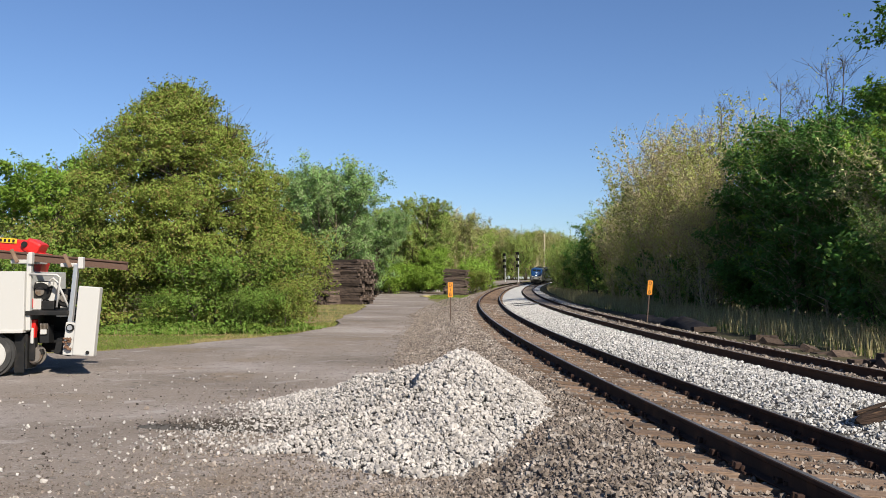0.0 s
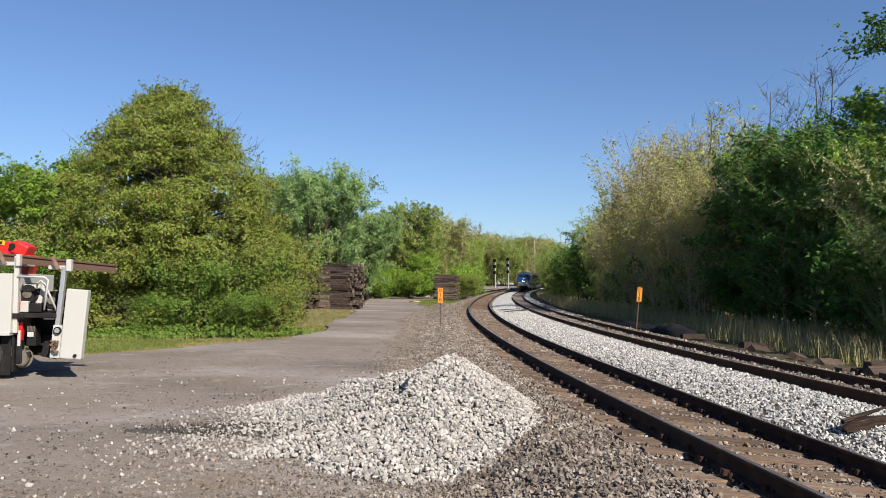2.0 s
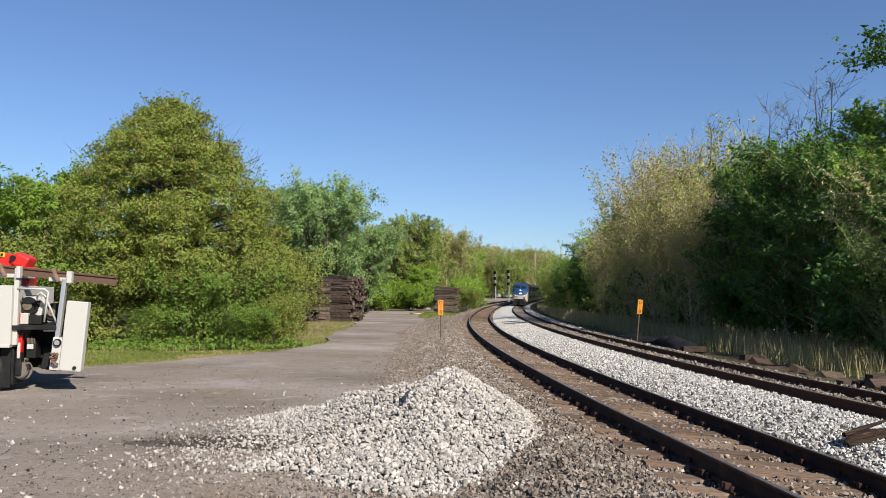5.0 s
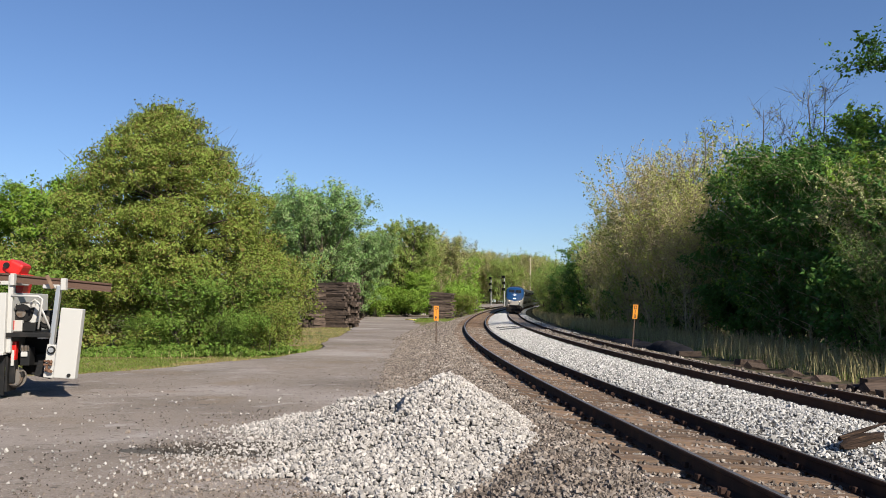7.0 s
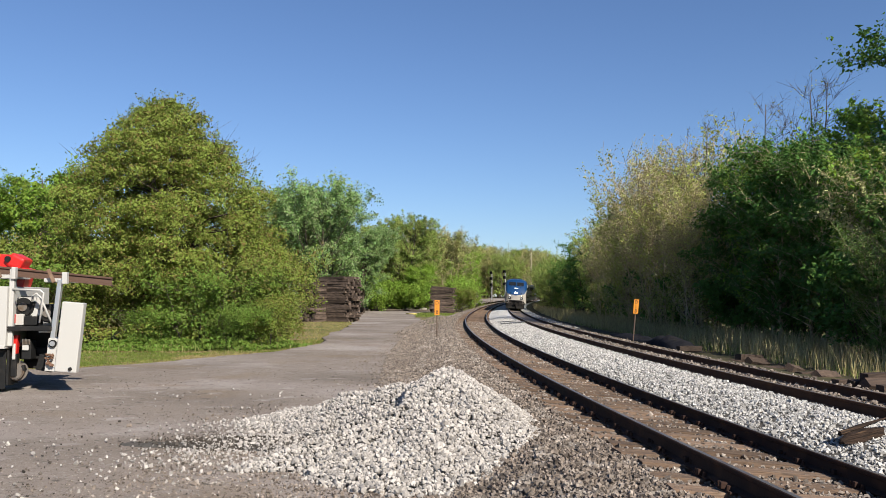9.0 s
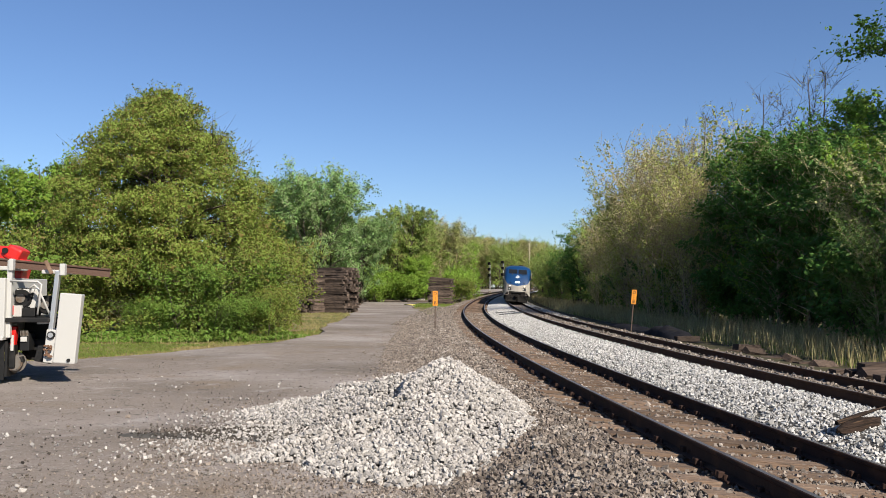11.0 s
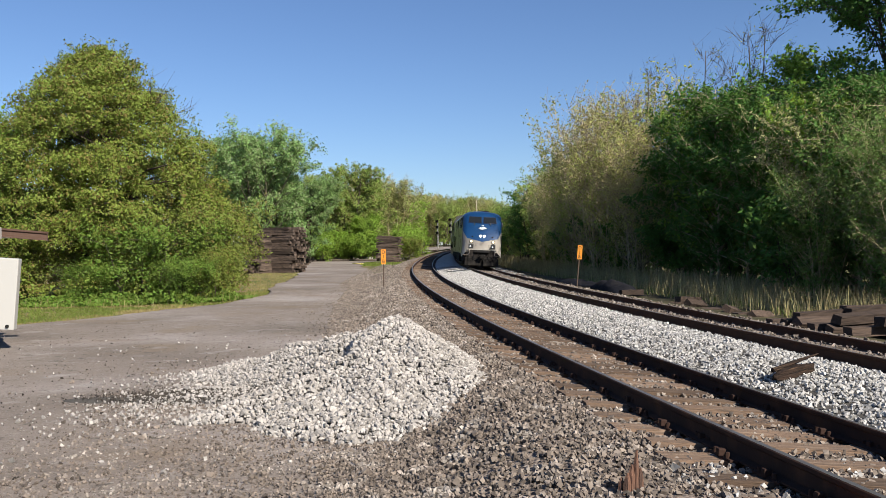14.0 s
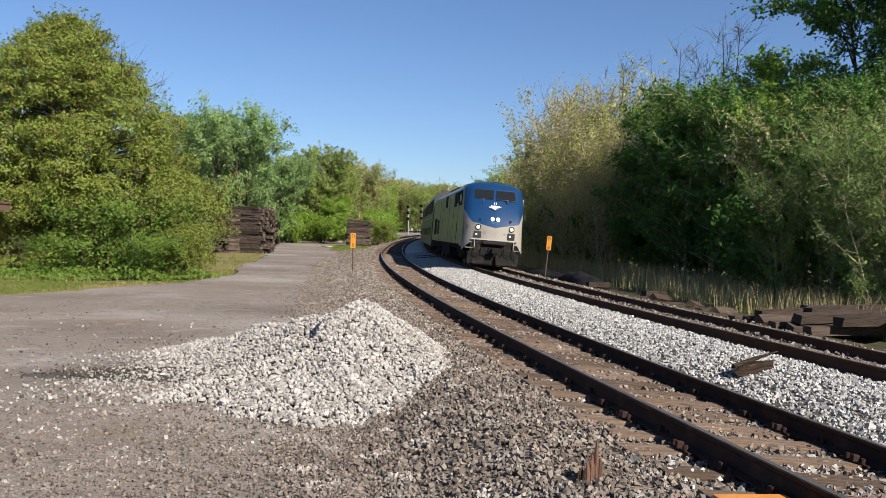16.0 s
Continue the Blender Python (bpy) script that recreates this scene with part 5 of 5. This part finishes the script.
for i in range(16):
    c = px(121 + rc.uniform(-7, 6), 611 + rc.uniform(-11, 10))
    box_bm(0.05, 0.05, 0.03, (c[0], 0.0 + rc.uniform(-0.03, 0.02), c[1]), 0.01, chain, pose(0, 0, 0, rc.uniform(0, 90), rc.uniform(0, 90), 0))
part("chain", chain, mat("rusty_chain", (0.14, 0.075, 0.045), 0.8, 0.3), truck, "rusty coiled chain")
# crane
slab("crane_column", 22, 444, 43, 512, 0.45, 0.9, M_RED, lean=14)
arm = slab("crane_arm", -300, 416, 28, 443, 0.4, 0.85, M_RED, label="red folded crane arm", bevel=0.04, lean=2)
slab("arm_joint", 16, 422, 44, 448, 0.5, 0.8, M_RED, bevel=0.06, lean=28)
c = px(18, 430)
part("pivot", cyl_bm(0.06, 0.06, (c[0], 0.8, c[1]), "y", 16), M_DARK, truck)
plate = slab("name_plate", -48, 418, 3, 427, 0.02, 0.826, M_YELLOW, bevel=0.004, label="yellow plate with dark bars", lean=4)
for i in range(6):
    part("bar", box_bm(0.045, 0.01, 0.06, (-0.2 + 0.085 * i, -0.015, 0)), M_DARK, plate)
# equipment on the deck
slab("winch_frame", 41, 502, 47, 550, 0.12, 0.5, M_TWHITE, lean=-30)
slab("winch_frame", 75, 500, 83, 550, 0.12, 0.5, M_TWHITE, lean=14)
slab("winch_frame", 49, 500, 79, 508, 0.12, 0.5, M_TWHITE)
slab("winch_frame", 41, 522, 88, 533, 0.12, 0.52, M_TWHITE)
slab("tool_box", 40, 530, 62, 550, 0.5, 0.4, M_TWHITE)
slab("red_can", 40, 530, 49, 547, 0.2, 0.25, M_RED)
for x, y, r, d in ((58, 517, 19, 0.45), (96, 529, 17, 0.6)):
    c = px(x, y)
    bm = cyl_bm(r / 89, 0.35, (c[0], d + 0.2, c[1]), "y", 28, bevel=0.03)
    reel = part("hose_reel", bm, M_DARK, truck, "black hose reel")
    part("reel_disc", cyl_bm(r / 89 * 0.42, 0.02, (c[0], d, c[1]), "y", 20), M_STEEL, reel)
slab("motor", 63, 534, 85, 550, 0.35, 0.4, M_DARK)
rails_bm = tube_bm([(*[px(52, 486)[0], 0.1], px(52, 486)[1]), (px(98, 487)[0], 0.1, px(98, 487)[1]), (px(104, 492)[0], 0.1, px(104, 492)[1]), (px(99, 545)[0], 0.1, px(99, 545)[1])], [0.022] * 4, 8)
part("hand_rail", rails_bm, M_TWHITE, truck, smooth=True)
loop = tube_bm([(px(79, 508)[0], 0.3, px(79, 508)[1]), (px(80, 497)[0], 0.3, px(80, 497)[1]), (px(86, 493)[0], 0.3, px(86, 493)[1]), (px(93, 500)[0], 0.3, px(93, 500)[1]), (px(116, 551)[0], 0.3, px(116, 551)[1])], [0.022] * 5, 8)
part("hand_rail", loop, M_TWHITE, truck, smooth=True)
# guide wheel gear below the deck
slab("cylinder", 50, 567, 58, 600, 0.14, 0.25, M_RED, lean=3, label="red hydraulic cylinder")
slab("cylinder_rod", 51, 582, 56, 610, 0.1, 0.22, M_TWHITE)
slab("stand", 48, 600, 58, 640, 0.16, 0.25, M_DARK)
slab("gearbox", 64, 578, 80, 610, 0.3, 0.3, M_DARK)
slab("gear_plate", 66, 585, 77, 594, 0.04, 0.26, M_TWHITE)
slab("frame_step", 98, 556, 116, 562, 0.1, 0.1, M_TWHITE)
c = px(54, 631)
gw = part("guide_wheel", cyl_bm(0.17, 0.12, (c[0], 0.35, c[1]), "y", 24, bevel=0.02), M_STEEL, truck)
cyl_bm_ = cyl_bm(0.21, 0.03, (c[0], 0.43, c[1]), "y", 24)
part("flange", cyl_bm_, M_STEEL, gw)
slab("axle_link", 56, 622, 70, 632, 0.15, 0.3, M_DARK, lean=-20)
for i in range(6):
    slab("louvre", 66 + i * 2.3, 574, 67.2 + i * 2.3, 584, 0.05, 0.26, M_STEEL, bevel=0.002)
truck.matrix_basis = pose(-8.72, 16.1, -0.4, 0, 0, 6)
tagged(truck, "white railway service truck with a red folded crane", "truck")
# the length of rail that it carries
bm = bmesh.new()
a, b = px(-330, 412), px(214, 463)
for k, (x, z) in enumerate((a, b)):
    ring = [bm.verts.new((x, 0.35 + px_ * 1.3, z + pz_ * 1.0 - 0.0)) for px_, pz_ in RAIL_PROFILE]
    if k:
        for i in range(len(ring)):
            bm.faces.new((old[i], old[(i + 1) % len(ring)], ring[(i + 1) % len(ring)], ring[i]))
        bm.faces.new(ring)
    else:
        bm.faces.new(ring[::-1])
    old = ring
ob = part("carried_rail", bm, mat("brown_rail", (0.09, 0.05, 0.033), 0.75, 0.2, spots=[((0.09, 0.05, 0.035), 3, 0.5, 0.7)], bump=0.3, scale=20))
ob.matrix_basis = truck.matrix_basis
tagged(ob, "rusty brown length of rail carried on the truck's rack", "rail")

# ---- train ----
M_BLUE = mat("blue_paint", (0.006, 0.034, 0.1), 0.3, spots=[((0.005, 0.027, 0.08), 2, 0.5, 0.8)], spec=0.3)
M_SILVER = mat("silver_paint", (0.21, 0.205, 0.175), 0.33, 0.6, spots=[((0.13, 0.125, 0.11), 1.5, 0.5, 0.8)])
# silver coach steel with the shade beside the woods put into its colour
M_COACH_SHADE = mat("coach_steel_shaded", (0.065, 0.065, 0.056), 0.45, 0.25, spots=[((0.045, 0.045, 0.038), 1.5, 0.5, 0.8)])
M_WINDOW = mat("tinted_window", (0.008, 0.009, 0.01), 0.6, spec=0.03)
# the body's silver, made lighter in colour for the light on the front
M_NOSE_LIT = mat("nose_silver_lit", (0.31, 0.285, 0.25), 0.45, spots=[((0.24, 0.215, 0.185), 2, 0.5, 0.8), ((0.17, 0.15, 0.13), 5, 0.6, 0.8)])
M_NAVY = mat("navy_paint", (0.003, 0.012, 0.04), 0.35, spec=0.3)
M_GLASS = mat("dark_glass", (0.012, 0.014, 0.016), 0.1, spec=0.3)
M_PILOT = mat("dirty_pilot", (0.011, 0.01, 0.009), 0.85, spots=[((0.03, 0.026, 0.022), 3, 0.5, 0.7)], spec=0.15)
M_UNDER = mat("underframe", (0.016, 0.014, 0.013), 0.9, spots=[((0.035, 0.03, 0.026), 4, 0.5, 0.7)], spec=0.1)
M_LIGHT = mat("headlight", (1.0, 0.9, 0.72), 0.3, emit=7.0)
M_DIM = mat("ditch_light", (1.0, 0.85, 0.6), 0.3, emit=0.8)
M_LOGO = mat("white_paint", (0.8, 0.82, 0.84), 0.4)
K = 0.93  # the train's size against full size


def chord_pose(s, length):
    """Pose of a vehicle whose front stands at s and which rides on the curve over its two trucks."""
    a, b = s + 0.2 * length, s + 0.8 * length
    pa, pb = track_mat(a, TRACK_2, -0.034).translation, track_mat(b, TRACK_2, -0.034).translation
    d = (pb - pa).normalized()
    x = d.cross(Vector((0, 0, 1))).normalized()
    z = x.cross(d)
    m = Matrix((x, d, z)).transposed().to_4x4()
    return Matrix.Translation(pa - d * 0.2 * length) @ m @ Matrix.Rotation(CANT_2, 4, "Y")


LEVELS = [(1.18, 0.2, 1.16, 0.75, 1.5), (2.2, 0.17, 1.16, 1.07, 1.484), (3.86, 1.12, 1.08, 1.6, 1.46), (4.08, 1.42, 0.95, 1.95, 1.3), (4.25, 2.0, 0.65, 2.5, 0.9), (4.32, 2.7, 0.3, 3.0, 0.45)]


def plan_ring(level, back, z_mid, lift=0.0):
    z, yf, wf, yc, w = level
    return [(-w, back, z + lift), (-w, yc, z + lift), (-wf, yf, z), (0, yf - 0.04, z + z_mid), (wf, yf, z), (w, yc, z + lift), (w, back, z + lift)]


def slope_y(z):
    return float(np.interp(z, [0.95, 2.1, 3.86, 4.08], [0.16, 0.12, 1.08, 1.38]))


def face_panel(x0, x1, z0, z1, proud=0.05, thick=0.1, top_in=0.0):
    """A panel lying on the locomotive's face."""
    bm = bmesh.new()
    vs = []
    for d in (proud, proud - thick):
        for x, z in ((x0, z0), (x1, z0), (x1 - top_in * (1 if x1 > 0 else -1) * (abs(x1) > abs(x0)), z1), (x0 - top_in * (1 if x0 > 0 else -1) * (abs(x0) > abs(x1)), z1)):
            bulge = 0.04 * abs(x) / 1.1
            vs.append(bm.verts.new((x, slope_y(z) - d + bulge, z + d * 0.4)))
    bm.faces.new(vs[:4])
    bm.faces.new(vs[4:][::-1])
    for i in range(4):
        bm.faces.new((vs[i], vs[i + 4], vs[(i + 1) % 4 + 4], vs[(i + 1) % 4]))
    bmesh.ops.recalc_face_normals(bm, faces=bm.faces)
    return bm


loco = new("locomotive")
loco.scale = (K, K, K)
LEN = 20.8


def shell(levels, mids, back, keep, lifts):
    bm = bmesh.new()
    rings = [[bm.verts.new(p) for p in plan_ring(l, back, m, up)] for l, m, up in zip(levels, mids, lifts)]
    for r0, r1 in zip(rings, rings[1:]):
        for i in range(6):
            if keep(i):
                bm.faces.new((r0[i], r0[i + 1], r1[i + 1], r1[i]))
    for v in [v for v in bm.verts if not v.link_faces]:
        bm.verts.remove(v)
    return bm, rings


bm, rings = shell(LEVELS[:2], [0, -0.24], 3.0, lambda i: i in (1, 2, 3, 4), [-0.4, 0.6])
part("nose", bm, M_NOSE_LIT, loco, "silver lower nose", smooth=True)
bm, rings = shell(LEVELS[1:], [-0.24, 0, 0.02, 0.02, 0], 3.0, lambda i: True, [0.6, 0, 0, 0, 0])
bm.faces.ensure_lookup_table()
for f in list(bm.faces):
    if abs(f.normal.x) > 0.9 or (f.calc_center_median().y > 2.2 and f.calc_center_median().z < 3.7):
        bm.faces.remove(f)
bm.faces.new(rings[-1])
part("cab_front", bm, M_BLUE, loco, "blue sloping cab front", smooth=True)
bm = bmesh.new()
prof = [(-1.5, 0.95), (-1.5, 2.1), (-1.46, 3.86), (-1.3, 4.08), (-0.9, 4.25), (-0.45, 4.32), (0.45, 4.32), (0.9, 4.25), (1.3, 4.08), (1.46, 3.86), (1.5, 2.1), (1.5, 0.95)]
back_ring = [bm.verts.new((x, LEN, z)) for x, z in prof]
front_y = [0.75, 0.75, 1.55, 2.0, 2.6, 3.02, 3.02, 2.6, 2.0, 1.55, 0.75, 0.75]
front_ring = [bm.verts.new((x, y, z)) for (x, z), y in zip(prof, front_y)]
for i in range(len(prof)):
    j = (i + 1) % len(prof)
    bm.faces.new((front_ring[i], front_ring[j], back_ring[j], back_ring[i]))
bm.faces.new(back_ring)
bmesh.ops.recalc_face_normals(bm, faces=bm.faces)
part("body", bm, M_SILVER, loco, "long silver body")
for sx in (-1, 1):
    part("windshield", face_panel(sx * 0.1, sx * 1.02, 3.38, 3.8, top_in=0.04), M_GLASS, loco)
    part("wiper", face_panel(sx * 0.62, sx * 0.64, 3.16, 3.36, 0.06, 0.03, top_in=0.1), M_BLACK, loco)
    hl = part("headlight", cyl_bm(0.078, 0.08, (sx * 0.135, slope_y(2.38) - 0.04, 2.38), "y", 20, bevel=0.02), M_LIGHT, loco)
    part("headlight_ring", cyl_bm(0.1, 0.05, (sx * 0.135, slope_y(2.38) + 0.0, 2.38), "y", 20), M_ALU, hl)
    dl = part("ditch_light", cyl_bm(0.085, 0.08, (sx * 0.82, 0.15, 1.95), "y", 18, bevel=0.02), M_DIM, loco)
    part("ditch_ring", cyl_bm(0.14, 0.06, (sx * 0.82, 0.17, 1.95), "y", 18), M_DARK, dl)
    part("marker_light", cyl_bm(0.06, 0.06, (sx * 0.75, slope_y(2.32), 2.32), "y", 12), M_DARK, loco)
    nb = part("number_box", box_bm(0.36, 0.06, 0.32, (sx * 0.82, 0.17, 1.6), 0.02), M_BLACK, loco)
    part("bar", box_bm(0.08, 0.01, 0.1, (sx * 0.82 - 0.06, 0.135, 1.6)), M_LOGO, nb)
    part("step_well", box_bm(0.3, 0.25, 0.35, (sx * 0.85, 0.25, 1.05), 0.03), M_DARK, loco)
    part("grab_iron", tube_bm([(sx * 0.95, 0.12, 1.35), (sx * 0.95, 0.02, 1.3), (sx * 0.95, 0.02, 0.9), (sx * 0.95, 0.15, 0.85)], [0.02] * 4, 6), M_NOSE_LIT, loco)
    part("foot_board", box_bm(0.5, 0.14, 0.05, (sx * 1.15, 0.15, 0.93), 0.01), M_STEEL, loco)
    part("mirror", box_bm(0.05, 0.2, 0.35, (sx * 1.58, 2.0, 3.35), 0.02), M_TWHITE, loco)
    for y0, y1, z0, z1 in ((2.2, 3.5, 3.02, 3.78), (3.66, 4.9, 3.02, 3.78), (5.06, 5.9, 3.02, 3.78), (10.2, 11.4, 3.1, 3.8), (15.2, 16.4, 1.5, 2.4)):
        part("side_window", box_bm(0.03, y1 - y0, z1 - z0, (sx * (1.485 if z0 > 3 else 1.495), (y0 + y1) / 2, (z0 + z1) / 2), 0.01), M_WINDOW, loco)
    part("cab_door", box_bm(0.02, 0.7, 2.2, (sx * 1.5, 4.0, 2.05), 0.008), M_SILVER, loco)
    part("door_handle", box_bm(0.03, 0.08, 0.9, (sx * 1.51, 3.6, 1.7), 0.008), M_DARK, loco)
    part("grille", box_bm(0.03, 2.0, 1.1, (sx * 1.495, 18.0, 2.0), 0.01), M_WINDOW, loco)
    part("fuel_tank", box_bm(0.9, 5.5, 0.75, (sx * 0.95, 10.4, 0.68), 0.1), M_UNDER, loco)
    for yb in (3.4, 17.4):
        part("truck_frame", box_bm(0.22, 3.9, 0.45, (sx * 1.12, yb, 0.62), 0.05), M_UNDER, loco)
        for dy in (-1.4, 1.4):
            wh = part("wheel", cyl_bm(0.5, 0.13, (sx * 0.76, yb + dy, 0.5), "x", 28, bevel=0.02), M_STEEL, loco)
            part("axle_box", box_bm(0.2, 0.4, 0.35, (sx * 1.2, yb + dy, 0.5), 0.04), M_UNDER, wh)
# painted mark: plain swept strokes, and bars for the figures
for i in range(9):
    part("bar", face_panel(-0.21 + 0.05 * i, -0.18 + 0.05 * i, 3.0, 3.045, 0.03, 0.03), M_LOGO, loco)
for x0, x1, z in ((-0.34, 0.24, 2.955), (-0.27, 0.17, 2.925), (-0.15, 0.31, 2.97), (-0.18, 0.08, 2.885), (-0.08, 0.02, 2.845)):
    part("painted_stripe", face_panel(x0, x1, z, z + 0.018, 0.03, 0.03), M_LOGO, loco, "white painted stripe")
for sx in (-0.06, 0.03):
    part("bar", face_panel(sx, sx + 0.035, 3.12, 3.2, 0.03, 0.03), M_LOGO, loco)
for sx in (-1, 1):
    part("window_frame", face_panel(sx * 0.07, sx * 1.06, 3.34, 3.84, 0.03, 0.06, top_in=0.05), M_NAVY, loco, "dark blue window frame")
    part("nose_seam", box_bm(0.02, 0.02, 0.9, (sx * 1.05, 0.2, 1.7), 0.004), M_DARK, loco)
    part("side_hatch", box_bm(0.02, 1.0, 0.9, (sx * 1.505, 7.2, 1.65), 0.006), M_SILVER, loco)
    for yb in (5.9, 8.6, 12.9, 14.7):
        part("panel_seam", box_bm(0.012, 0.03, 2.6, (sx * 1.5, yb, 2.35), 0.002), M_WINDOW, loco)
    part("sill_band", box_bm(0.03, LEN - 2.0, 0.1, (sx * 1.505, LEN / 2 + 0.8, 1.0), 0.004), M_UNDER, loco)
part("nose_ledge", box_bm(2.25, 0.12, 0.05, (0, 0.14, 1.36), 0.01), M_NOSE_LIT, loco)
part("shadow_gap", box_bm(1.9, 0.1, 0.16, (0, 0.13, 1.24), 0.01), M_UNDER, loco)
part("pilot", box_bm(2.5, 0.3, 0.62, (0, 0.2, 0.45), 0.06), M_PILOT, loco, "dirty grey pilot plate")
bm = bmesh.new()
for sx in (-1, 1):
    box_bm(0.95, 0.25, 0.5, (sx * 0.55, 0.05, 0.38), 0.05, bm, pose(0, 0, 0, -18, 0, sx * 12))
part("plow", bm, M_PILOT, loco, "dirty grey plow")
part("anticlimber", box_bm(1.1, 0.35, 0.14, (0, 0.1, 1.22), 0.03), M_DARK, loco)
part("coupler_pocket", box_bm(2.3, 0.2, 0.52, (0, 0.2, 0.93), 0.03), M_UNDER, loco)
bm = box_bm(0.22, 0.5, 0.22, (0, -0.1, 0.86), 0.05)
box_bm(0.34, 0.25, 0.3, (0, -0.4, 0.86), 0.07, bm)
part("coupler", bm, M_PILOT, loco)
rc = random.Random(9)
for i in range(6):
    x = -0.95 + 0.38 * i
    part("hose", tube_bm([(x, 0.05, 1.0), (x + rc.uniform(-0.1, 0.1), -0.12, 0.75), (x + 0.15, -0.08, 0.55), (x + 0.25, 0.02, 0.72)], [0.025] * 4, 6), M_DARK if i % 2 else M_PILOT, loco)
bm = box_bm(1.6, 4.5, 0.26, (0, 14, 4.38), 0.05)
part("roof_vent", bm, M_UNDER, loco)
part("roof_vent", box_bm(1.5, 2.0, 0.2, (0, 8, 4.36), 0.05), M_UNDER, loco)
part("horn", box_bm(0.5, 0.4, 0.16, (0.4, 4.0, 4.37), 0.04), M_DARK, loco)
part("underframe", box_bm(2.7, LEN - 1.2, 0.25, (0, LEN / 2 + 0.3, 0.92), 0.03), M_UNDER, loco)
tagged(loco, "blue and silver diesel passenger locomotive with lit headlights", "locomotive")

COACH = 25.4
coach = new("passenger_coach")
coach.scale = (K, K, K)
bm = bmesh.new()
cp = [(-1.5, 0.6), (-1.54, 2.2), (-1.5, 4.1), (-1.3, 4.55), (-0.7, 4.8), (0.7, 4.8), (1.3, 4.55), (1.5, 4.1), (1.54, 2.2), (1.5, 0.6)]
r0 = [bm.verts.new((x, 0.3, z)) for x, z in cp]
r1 = [bm.verts.new((x, COACH, z)) for x, z in cp]
for i in range(len(cp)):
    j = (i + 1) % len(cp)
    bm.faces.new((r0[i], r0[j], r1[j], r1[i]))
bm.faces.new(r0[::-1])
bm.faces.new(r1)
bmesh.ops.recalc_face_normals(bm, faces=bm.faces)
part("body", bm, M_COACH_SHADE, coach, "silver two-level coach body")
part("gangway", box_bm(1.1, 0.6, 2.3, (0, 0.1, 3.0), 0.05), M_DARK, coach)
for sx in (-1, 1):
    part("upper_window_band", box_bm(0.03, COACH - 3, 0.95, (sx * 1.515, COACH / 2, 3.6), 0.01), M_WINDOW, coach)
    part("stripe", box_bm(0.02, COACH - 1, 0.12, (sx * 1.535, COACH / 2, 2.75), 0.005), M_BLUE, coach)
    for i in range(9):
        part("lower_window", box_bm(0.03, 1.3, 0.75, (sx * 1.52, 3.2 + 2.4 * i, 1.75), 0.01), M_WINDOW, coach)
    for i in range(10):
        part("rib", box_bm(0.03, 0.1, 1.0, (sx * 1.518, 2.4 + 2.3 * i, 3.6), 0.004), M_SILVER, coach)
    for yb in (3.5, COACH - 3.5):
        part("truck_frame", box_bm(0.2, 3.0, 0.4, (sx * 1.1, yb, 0.5), 0.05), M_UNDER, coach)
        for dy in (-1.2, 1.2):
            part("wheel", cyl_bm(0.45, 0.13, (sx * 0.76, yb + dy, 0.45), "x", 24, bevel=0.02), M_STEEL, coach)
part("underframe", box_bm(2.6, COACH - 2, 0.3, (0, COACH / 2, 0.55), 0.03), M_UNDER, coach)
tagged(coach, "silver two-level passenger coach with dark upper windows", "passenger coach", "coaches of the train")
coaches = [coach] + [copy_thing(coach, Matrix()) for _ in range(4)]


def motions():
    ts = [0.5 * i for i in range(33)]
    for vehicle, gap, length in [(loco, 0.0, LEN * K)] + [(c, LEN * K + 0.5 + i * (COACH * K + 0.4), COACH * K) for i, c in enumerate(coaches)]:
        walk(vehicle, [(t, chord_pose(192 - 10 * t + gap, length)) for t in ts])


motions()
